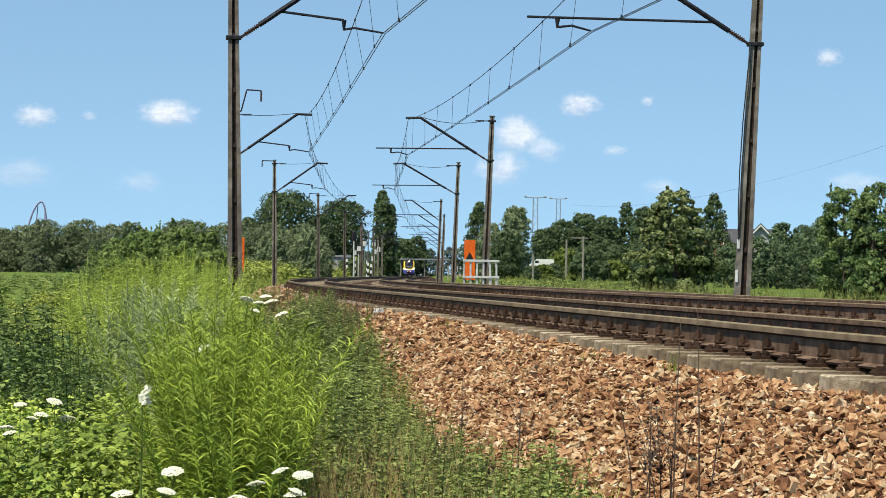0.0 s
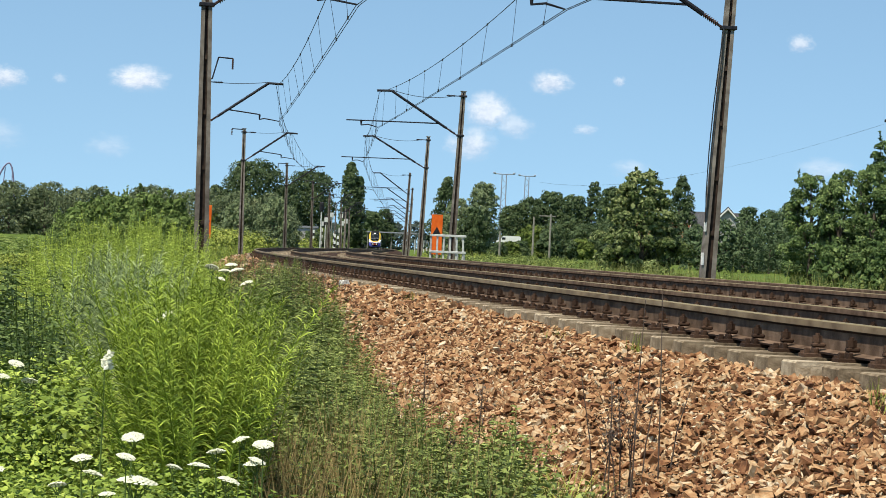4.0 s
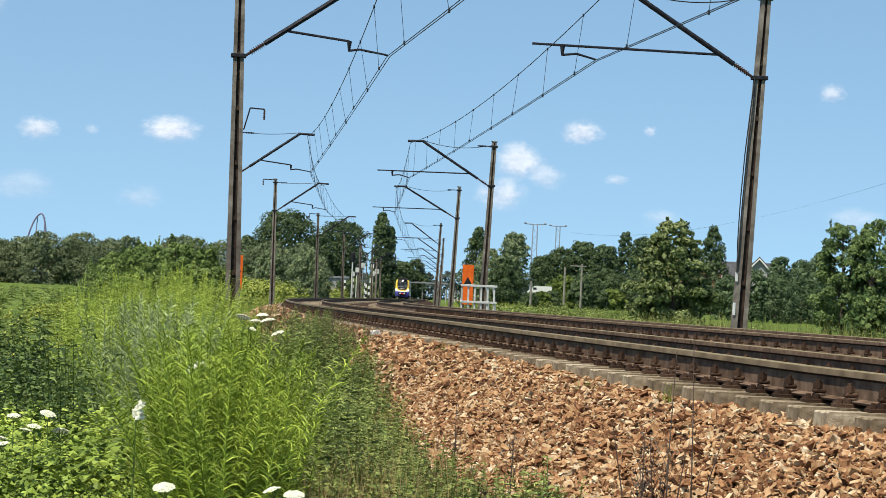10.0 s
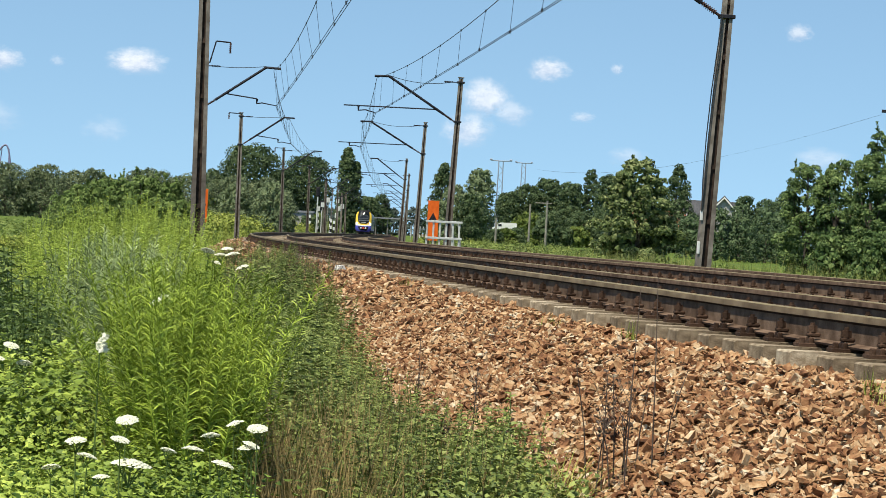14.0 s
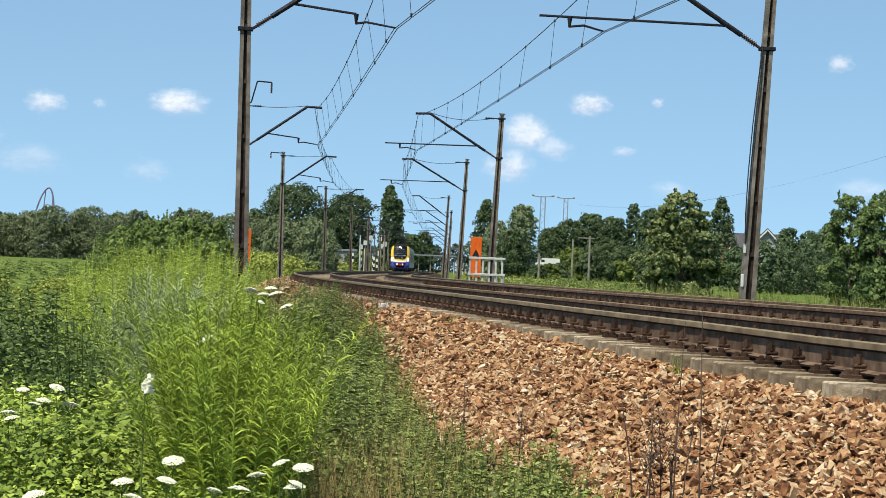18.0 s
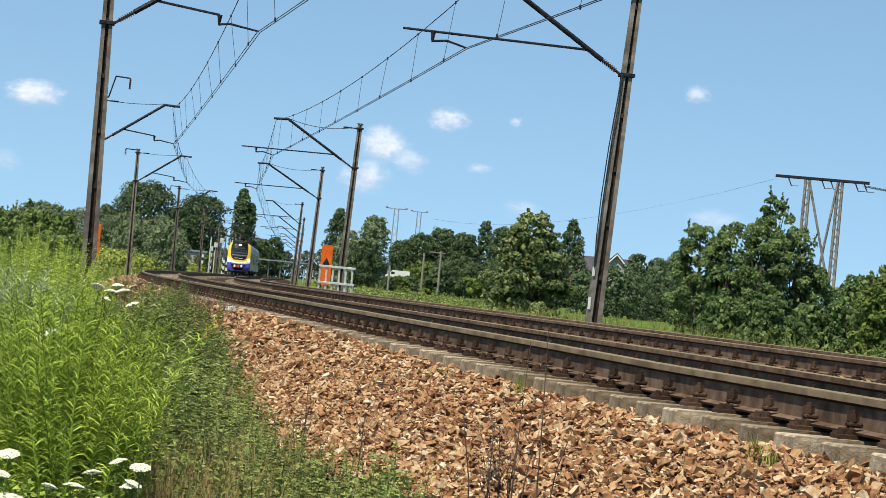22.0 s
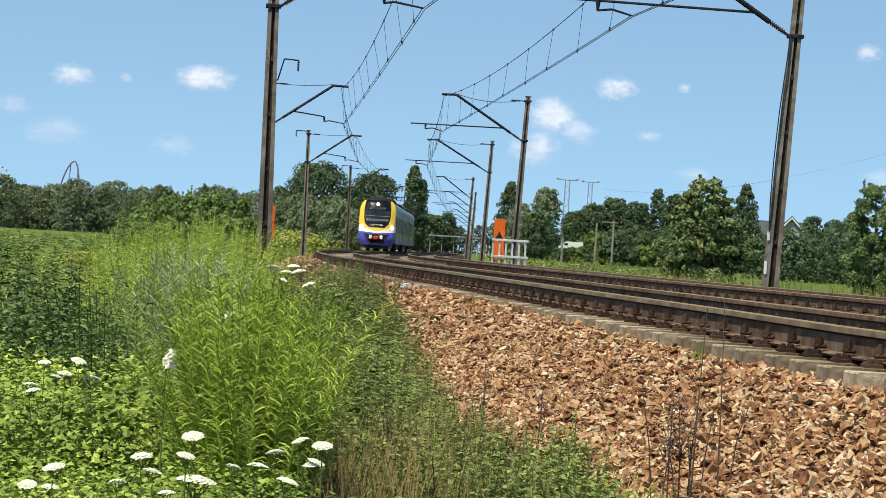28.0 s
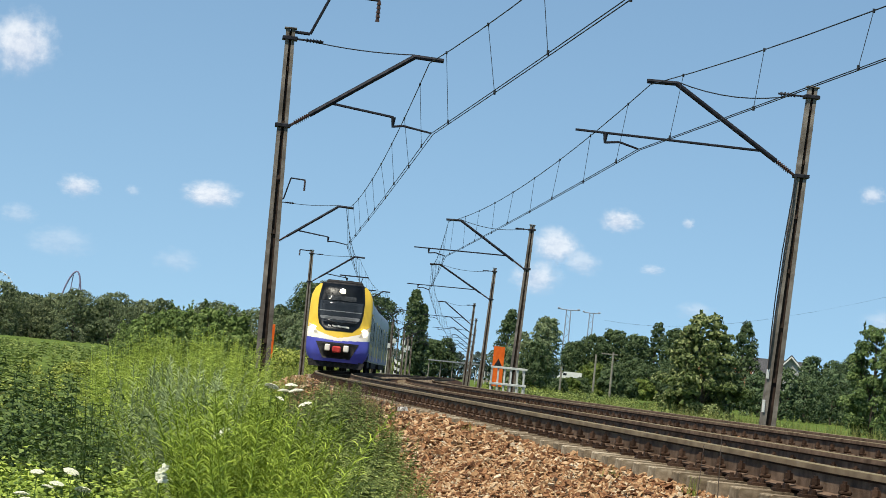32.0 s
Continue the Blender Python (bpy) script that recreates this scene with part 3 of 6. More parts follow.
def face_panel(outline, lift, mat, name, parent, label="", thick=0.05, grid=7):
    """A panel that follows the curved face: an outline in x, z, filled row by row, pushed forward by lift."""
    zs = sorted({z for _, z in outline})
    lo, hi = min(zs), max(zs)

    def span(z):
        xs = []
        for (x0, z0), (x1, z1) in zip(outline, outline[1:] + outline[:1]):
            if (z0 - z) * (z1 - z) <= 0 and z0 != z1:
                xs.append(x0 + (x1 - x0) * (z - z0) / (z1 - z0))
        return (min(xs), max(xs)) if xs else (0, 0)

    bm = bmesh.new()
    rows = []
    nz = 8
    for i in range(nz + 1):
        z = lo + (hi - lo) * (0.001 + 0.998 * i / nz)
        a, b = span(z)
        rows.append([bm.verts.new((a + (b - a) * j / grid, nose_y(a + (b - a) * j / grid, z) - lift, z)) for j in range(grid + 1)])
    for i in range(nz):
        for j in range(grid):
            bm.faces.new((rows[i][j], rows[i][j + 1], rows[i + 1][j + 1], rows[i + 1][j]))
    bmesh.ops.solidify(bm, geom=list(bm.faces), thickness=thick)
    bmesh.ops.recalc_face_normals(bm, faces=bm.faces)
    return part(name, bm, mat, parent, label, smooth=True)


def wheel_mesh():
    bm = bmesh.new()
    rod(bm, (-0.07, 0, 0), (0.07, 0, 0), 0.42, 0.42, 20)
    rod(bm, (0.07, 0, 0), (0.10, 0, 0), 0.45, 0.45, 20)
    return bm_mesh("wheel", bm, UNDER)


WHEEL = wheel_mesh()


def car(lead):
    """One car; its front is at y = 0, it runs towards -y in its own space, so the body lies at +y. z = 0 on the rail."""
    if lead:
        root = thing("train_car", "yellow and blue electric train car with dark windscreen and lit headlights", "train")
    else:
        root = thing("train_car", "silver-sided electric train car behind the leading one", "train")
    W, TOP = 1.41, 3.98
    y0 = 1.25 if lead else 0.15
    bm = bmesh.new()
    rings = [body_ring(y0 + (CAR_LEN - y0 - 0.15) * u, W, 0.62, TOP, 0.55) for u in (0, 0.03, 0.5, 0.97, 1)]
    loft(bm, rings)
    part("body", bm, SILVER, root, smooth=False)
    if lead:
        bm = bmesh.new()
        rows = []
        zs = [0.45, 0.7, 0.95] + [1.2 + 0.0225 * k for k in range(45)] + [2.3, 2.7, 3.1, 3.45, 3.75, 3.95, 4.05]
        half = list(np.interp(zs, (0.45, 0.7, 0.95, 1.25, 2.3, 2.7, 3.1, 3.45, 3.75, 3.95, 4.05), (1.17, 1.33, 1.41, 1.42, 1.43, 1.43, 1.42, 1.38, 1.25, 1.06, 0.84)))
        for z, h in zip(zs, half):
            row = [bm.verts.new((x, nose_y(x, z), z)) for x in [h * k / 20 for k in range(-20, 21)]]
            row = [bm.verts.new((-h, 1.3, z))] + row + [bm.verts.new((h, 1.3, z))]
            rows.append(row)
        for i in range(len(rows) - 1):
            for j in range(len(rows[0]) - 1):
                f = bm.faces.new((rows[i][j], rows[i][j + 1], rows[i + 1][j + 1], rows[i + 1][j]))
                z = (zs[i] + zs[i + 1]) / 2
                u = min(1, abs(j - 20.5) / 20.5)
                chin = 1.54 + 0.42 * u ** 1.3
                f.material_index = 3 if z > 3.97 else (0 if z > chin else (2 if z > 1.40 + 0.10 * u else 1))
        bm.faces.new([r for r in rows[-1]])
        bmesh.ops.recalc_face_normals(bm, faces=bm.faces)
        part("nose", bm, [YELLOW, BLUE, CREAM, UNDER], root, "yellow and blue rounded nose", smooth=True)
        face_panel([(-0.62, 1.84), (0.62, 1.84), (0.92, 2.12), (1.03, 2.5), (1.06, 3.3), (0.95, 4.0), (-0.95, 4.0), (-1.06, 3.3), (-1.03, 2.5), (-0.92, 2.12)], 0.02, DARK_GLASS, "mask", root, "black glossy front mask")
        face_panel([(-0.78, 2.24), (0.78, 2.24), (0.97, 2.62), (0.98, 3.18), (-0.98, 3.18), (-0.97, 2.62)], 0.035, SCREEN_GLASS, "windscreen", root, "dark tinted windscreen", 0.04)
        face_panel([(-0.66, 3.24), (0.66, 3.24), (0.64, 3.44), (-0.64, 3.44)], 0.04, material("display_glass", [(0.05, 0.056, 0.062), (0.085, 0.092, 0.1)], rough=0.15, bump=0), "destination_display", root, "grey unlit display", 0.03)
        for sg in (-1, 1):
            # cream panel round each lamp, widened to paint in the headlight's glare
            face_panel([(sg * 0.92, 1.66), (sg * 1.34, 1.76), (sg * 1.38, 2.12), (sg * 1.08, 1.98)], 0.02, CREAM, "lamp_housing_glare", root, "pale headlight housing widened to paint in the lamp's glare", 0.04, 4)
            bm = bmesh.new()
            x, z = sg * 1.16, 1.86
            rod(bm, (x, nose_y(x, z) - 0.055, z), (x, nose_y(x, z) + 0.02, z), 0.17, 0.17, 14)
            part("headlight", bm, LAMP, root, "lit headlight")
            # skirt corner, buffers
            bm = bmesh.new()
            box(bm, (sg * 0.42 - 0.12, -1.46, 0.92), (sg * 0.42 + 0.12, -1.1, 1.22), 0.04)
            part("buffer_block", bm, CREAM, root, "pale grey crash buffer")
        bm = bmesh.new()
        x, z = 0.0, 3.66
        rod(bm, (x, nose_y(x, z) - 0.06, z), (x, nose_y(x, z) + 0.02, z), 0.13, 0.13, 14)
        part("headlight", bm, LAMP, root, "lit top headlight")
        # no hollow is cut: a flat black panel paints the recess's darkness
        face_panel([(-0.62, 0.60), (0.62, 0.60), (0.98, 1.32), (-0.98, 1.32)], 0.025, BLACK, "coupler_recess", root, "flat black panel painted as the dark coupler recess", 0.03)
        bm = bmesh.new()
        box(bm, (-0.2, -1.55, 0.86), (0.2, -1.15, 1.16), 0.06)
        part("coupler", bm, RED, root, "red covered coupler")
        bm = bmesh.new()
        prism(bm, [(-1.2, 0.2), (1.2, 0.2), (1.3, 0.5), (-1.3, 0.5)], -0.85, 1.2)
        part("snow_plough", bm, UNDER, root)
        # grey bands laid over the screen paint in its pale reflections
        face_panel([(-0.86, 2.36), (0.86, 2.36), (0.92, 2.50), (-0.92, 2.50)], 0.042, REFLECT_GREY, "lower_reflection", root, "pale reflection band painted low on the windscreen", 0.01)
        face_panel([(-0.94, 2.72), (0.94, 2.72), (0.95, 2.76), (-0.95, 2.76)], 0.042, REFLECT_GREY, "upper_reflection", root, "thin pale reflection line painted across the windscreen", 0.01)
        # pale lettering bars under the screen
        for x0, x1 in ((-0.50, -0.38), (-0.32, 0.46)):
            face_panel([(x0, 2.03), (x1, 2.00), (x1, 2.08), (x0, 2.11)], 0.045, WHITE, "lettering_bar", root, "pale lettering", 0.01, 3)
        for sg in (-1, 1):
            bm = bmesh.new()
            rod(bm, (sg * 0.1, -1.12, 2.2), (sg * 0.72, -1.0, 2.32), 0.02, 0.02, 5)
            part("wiper", bm, BLACK, root)
    # roof gear
    bm = bmesh.new()
    box(bm, (-0.85, y0 + 0.5, TOP - 0.02), (0.85, y0 + 4.2, TOP + 0.27), 0.08)
    part("roof_unit", bm, UNDER, root, "dark roof equipment box")
    bm = bmesh.new()
    box(bm, (-0.95, y0 + 6.5, TOP - 0.02), (0.95, y0 + 12.5, TOP + 0.3), 0.08)
    part("roof_unit", bm, UNDER, root, "dark roof equipment box")
    # sides: window band, doors, skirt
    for sg in (-1, 1):
        x = sg * (W + 0.012)
        for k in range(7):
            a = y0 + 1.2 + 2.35 * k
            if a + 1.5 > CAR_LEN - 0.6:
                break
            door = k in (2, 5)
            bm = bmesh.new()
            if door:
                box(bm, (x - 0.02, a, 0.75), (x + 0.02, a + 1.4, 2.95), 0.01)
                part("door", bm, YELLOW, root, "yellow sliding door")
                bm = bmesh.new()
                box(bm, (x - 0.03, a + 0.15, 1.6), (x + 0.03, a + 1.25, 2.75), 0.01)
                part("window", bm, DARK_GLASS, root)
            else:
                box(bm, (x - 0.02, a - 0.2, 1.5), (x + 0.02, a + 2.05, 2.85), 0.02)
                part("window", bm, DARK_GLASS, root)
        bm = bmesh.new()
        box(bm, (sg * 1.2, y0 + 3.4, 0.3), (sg * 1.38, CAR_LEN - 3.6, 0.72), 0.03)
        part("skirt", bm, UNDER, root)
        bm = bmesh.new()
        box(bm, (x - 0.015, y0 + 0.2, 0.68), (x + 0.015, CAR_LEN - 0.3, 0.98), 0.0)
        part("blue_band", bm, BLUE, root, "blue lower side band")
    for b in (2.6, CAR_LEN - 2.4):
        bm = bmesh.new()
        box(bm, (-0.95, b - 1.6, 0.35), (0.95, b + 1.6, 0.62), 0.05)
        part("bogie_frame", bm, UNDER, root)
        for y in (b - 1.15, b + 1.15):
            for sg in (-1, 1):
                part("wheel", WHEEL, None, root, m=pose(sg * 0.7525, y, 0.42, 0, 0, 0 if sg < 0 else 180))
    # folded pantograph base on the second car
    if not lead:
        bm = bmesh.new()
        for sg in (-1, 1):
            rod(bm, (sg * 0.5, 2.0, TOP + 0.05), (sg * 0.3, 3.2, TOP + 0.75), 0.03, 0.03, 6)
            rod(bm, (sg * 0.3, 3.2, TOP + 0.75), (sg * 0.5, 2.2, HC - 0.1), 0.02, 0.02, 6)
        box(bm, (-0.8, 2.1, HC - 0.12), (0.8, 2.3, HC - 0.06), 0.01)
        part("pantograph", bm, DARK_STEEL, root)
    return root


CARS = [car(True), car(False), car(False)]
# arc length of the train's front along the line
FRONT = [(0.0, 572), (2, 556), (4, 535), (6, 510), (8, 480), (10, 447), (12, 418), (13, 404), (15, 375), (17, 345), (19, 314), (21, 281), (23, 248), (25, 214), (27, 180), (28, 163), (29, 146), (30, 127.0), (31, 108), (32, 88.5)]


def motions():
    for i, c in enumerate(CARS):
        rows = []
        for t, s in FRONT:
            a = on_line(s + i * CAR_LEN + 2.6, NEAR_MID)
            b = on_line(s + (i + 1) * CAR_LEN - 2.4, NEAR_MID)
            d = (b - a).normalized()
            o = a - d * 2.6
            rows.append((t, pose(o.x, o.y, 0.0, 0, 0, math.degrees(math.atan2(-d.x, d.y)))))
        walk(c, rows)


# ---- foliage materials ----
# background trees: the bluish cast of distant air is put into the colour
LEAF_DARK = material("dark_tree_leaves", [(0.023, 0.04, 0.018), (0.062, 0.092, 0.038), (0.116, 0.150, 0.061)], scale=0.9, rough=0.5, bump=0, random="island", spread=0.5, leaf=0.15, specular=0.12)
LEAF_MID = material("tree_leaves", [(0.045, 0.073, 0.016), (0.1, 0.138, 0.03), (0.19, 0.22, 0.05)], scale=0.9, rough=0.6, bump=0, random="island", spread=0.5, leaf=0.16, specular=0.12)
LEAF_GREY = material("willow_leaves", [(0.068, 0.096, 0.048), (0.135, 0.172, 0.082), (0.24, 0.28, 0.14)], scale=0.9, rough=0.5, bump=0, random="island", spread=0.5, leaf=0.15, specular=0.12)
LEAF_WARM = material("yellowish_tree_leaves", [(0.016, 0.028, 0.008), (0.085, 0.118, 0.036), (0.38, 0.40, 0.18)], scale=0.9, rough=0.5, bump=0, random="island", spread=0.6, leaf=0.16, specular=0.12)
LEAF_BUSH = material("bush_leaves", [(0.02, 0.038, 0.012), (0.075, 0.12, 0.037), (0.25, 0.31, 0.11)], scale=1.2, rough=0.5, bump=0, random="island", spread=0.5, leaf=0.15, specular=0.12)
LEAF_BANK = material("bank_bush_leaves", [(0.045, 0.075, 0.02), (0.12, 0.175, 0.045), (0.27, 0.33, 0.11)], scale=1.2, rough=0.6, bump=0, random="island", spread=0.5, leaf=0.16, specular=0.12)
LEAF_GARDEN = material("garden_tree_leaves", [(0.028, 0.05, 0.023), (0.075, 0.112, 0.05), (0.145, 0.19, 0.09)], scale=0.9, rough=0.5, bump=0, random="island", spread=0.5, leaf=0.15, specular=0.12)
LEAF_WOOD = material("wood_edge_leaves", [(0.035, 0.055, 0.030), (0.110, 0.138, 0.068), (0.245, 0.272, 0.138)], scale=0.9, rough=0.6, bump=0, random="island", spread=0.5, leaf=0.16, specular=0.12)
BARK = material("grey_brown_bark", [(0.05, 0.04, 0.03), (0.12, 0.10, 0.08)], scale=12, rough=0.95, bump=0.6)


def leaf_quads(points, normals, size, rng, aspect=0.62, bend=0.25):
    """One bent four-cornered leaf at each point, facing roughly along its normal."""
    n = len(points)
    nn = normals / (np.linalg.norm(normals, axis=1, keepdims=True) + 1e-9)
    r = rng.normal(size=(n, 3))
    a = np.cross(nn, r)
    a /= np.linalg.norm(a, axis=1, keepdims=True) + 1e-9
    b = np.cross(nn, a)
    s = (size * rng.uniform(0.6, 1.4, n))[:, None]
    a, b = a * s * 0.5, b * s * 0.5 * aspect
    lift = nn * s * bend * 0.5
    v = np.stack([points - a + lift, points - b, points + a + lift, points + b], 1).reshape(-1, 3)
    f = np.arange(4 * n).reshape(-1, 4)
    return v, f


def crown_points(kind, h, w, n, rng, clear=0.12, clumps=26, flat=0.85, lump=1.0, ragged=0.0):
    """Leaf places and outward directions of a crown w wide and h high, standing from 0 up: clumps in an envelope, with gaps."""
    def envelope(u):
        if kind == "spire":
            return np.clip((1 - u) ** 0.62 * np.minimum(1, 0.72 + 1.3 * u), 0.03, 1)
        if kind == "broad":
            return np.sqrt(np.clip(1 - ((u - 0.36) / 0.66) ** 2, 0.02, 1)) * (1.04 - 0.3 * u)
        if kind == "cone":
            return (1 - u) ** 0.8 * 0.95 + 0.05
        if kind == "poplar":
            return (np.sin(np.pi * np.clip(u * 0.93 + 0.07, 0, 1)) ** 0.45) * (1 - 0.25 * u)
        if kind == "bush":
            return np.sqrt(np.clip(1 - (u * 1.02 - 0.22) ** 2 / 0.66, 0.02, 1))
        if kind == "egg":
            return np.sqrt(np.clip(1 - ((u - 0.38) / 0.63) ** 2, 0.02, 1)) * (1.0 - 0.15 * u)
        return np.sqrt(np.clip(1 - ((u - 0.52) / 0.52) ** 2, 0.02, 1))
    c, rad = [], []
    for i in range(clumps):
        u = clear + (0.97 - clear) * ((i + rng.uniform(0, 1)) / clumps)
        e = float(envelope(np.array((u - clear) / (1 - clear)))) * w / 2 * (1 + ragged * rng.uniform(-0.75, 0.35))
        a = rng.uniform(0, 2 * np.pi)
        rr = lump * max(0.055 * w, rng.uniform(0.5, 1.0) * (0.20 * e + 0.075 * w))
        q = max(0.0, e * rng.uniform(0.45, 1.0) ** 0.5 - 0.55 * rr)
        c.append((q * np.cos(a), q * np.sin(a), u * h - 0.4 * rr * (u > 0.8)))
        rad.append(rr)
    c, rad = np.array(c), np.array(rad)
    p = rad ** 2 / (rad ** 2).sum()
    k = rng.choice(clumps, n, p=p)
    d = rng.normal(size=(n, 3))
    d /= np.linalg.norm(d, axis=1, keepdims=True)
    d[:, 2] = np.where(d[:, 2] < -0.4, -d[:, 2], d[:, 2])
    r = rad[k] * rng.uniform(0.5, 1.1, n) ** 0.5
    pts = c[k] + d * r[:, None] * np.array([1, 1, flat])
    pts[:, 2] = np.clip(pts[:, 2], 0.05, h * 1.02)
    nrm = d + rng.normal(0, 0.42, (n, 3)) + np.array([0, 0, 0.2 + (0.85 - flat)])
    return pts, nrm, c, rad, envelope


def tree(name, label, category, x, y, h, w, kind, mat, seed, leaves=2500, leaf=0.4, clear=0.15, clumps=26, group="", base=None, sprigs=0, flat=0.85, lump=1.0, body=0.14, ragged=0.0, shoot=(0.03, 0.07)):
    rng = np.random.default_rng(seed)
    z = ground_at(x, y) if base is None else base
    root = thing(name, label, category, pose(x, y, z - 0.03, 0, 0, rng.uniform(0, 360)), group)
    pts, nrm, c, rad, envelope = crown_points(kind, h, w, leaves, rng, clear, clumps, flat, lump, ragged)
    if sprigs:
        # upright shoots that break the outline
        for i in range(sprigs):
            j = rng.integers(len(c))
            if c[j, 2] < 0.45 * h:
                continue
            m = 24
            u = rng.uniform(0, 1, m)
            L = rng.uniform(*shoot) * h
            lean = rng.normal(0, 0.25, 2)
            q = c[j] + np.array([0, 0, rad[j] * 0.7])
            sp = q + np.stack([lean[0] * L * u, lean[1] * L * u, L * u], 1) + rng.normal(0, 0.03 * w * 0.5, (m, 3)) * (1.1 - u[:, None])
            pts = np.concatenate([pts, sp])
            nrm = np.concatenate([nrm, rng.normal(size=(m, 3)) + np.array([0, 0, 0.6])])
    v, f = leaf_quads(pts, nrm, leaf, rng)
    # the shaded body of the crown between the clumps, in larger sprays
    k = max(120, int(body * leaves))
    u = rng.uniform(0, 0.95, k)
    q = envelope(u) * w / 2 * 0.78 * np.sqrt(rng.uniform(0.1, 1, k))
    a = rng.uniform(0, 2 * np.pi, k)
    inner = np.stack([q * np.cos(a), q * np.sin(a), (clear + (1 - clear) * u) * h], 1)
    n2 = np.stack([np.cos(a), np.sin(a), np.zeros(k)], 1) + rng.normal(0, 0.5, (k, 3))
    v2, f2 = leaf_quads(inner, n2, max(leaf * 1.7, 0.045 * w), rng, 0.8)
    v, f = np.concatenate([v, v2]), np.concatenate([f, f2 + len(v)])
    part("crown", mesh_of("crown", v, f, mat), None, root)
    bm = bmesh.new()
    tr0 = 0.022 * h + 0.03
    top = (rng.normal(0, 0.02) * h, rng.normal(0, 0.02) * h, h * 0.62)
    rod(bm, (0, 0, -0.2), top, tr0, tr0 * 0.35, 8)
    for j in rng.choice(len(c), min(9, len(c)), replace=False):
        u = min(0.9, max(0.15, c[j, 2] / h * 0.75))
        a = Vector((top[0] * u, top[1] * u, h * 0.62 * u))
        rod(bm, a, c[j], tr0 * 0.35 * (1.1 - u * 0.6), tr0 * 0.1, 5)
    part("trunk", bm, BARK, root)
    return root


# ---- trees, the far ones first ----
WOOD = "broad green tree at the edge of the wood beyond the field"
rng_w = random.Random(21)
for i in range(20):
    x = -92 + 3.9 * i + rng_w.uniform(-0.8, 0.8)
    y = 326 + rng_w.uniform(-6, 6) - max(0, i - 13) * 7
    tree("tree", WOOD, "tree", x, y, 7.15 + rng_w.uniform(-0.8, 0.9), 9.0 + rng_w.uniform(-1, 1.2), "egg", LEAF_WOOD, 300 + i, 6500, 0.27, 0.0, 90, "trees along the field's edge", lump=0.8, ragged=0.35, body=0.1)
for i in range(12):
    tree("tree", "dark tree on the wooded rise behind", "tree", -150 + 8.5 * i, 470 + rng_w.uniform(-14, 14), 11.4 + rng_w.uniform(-1, 1.5) - 0.36 * i, 13, "egg", LEAF_DARK, 340 + i, 2600, 0.7, 0.0, 34, "trees on the rise")
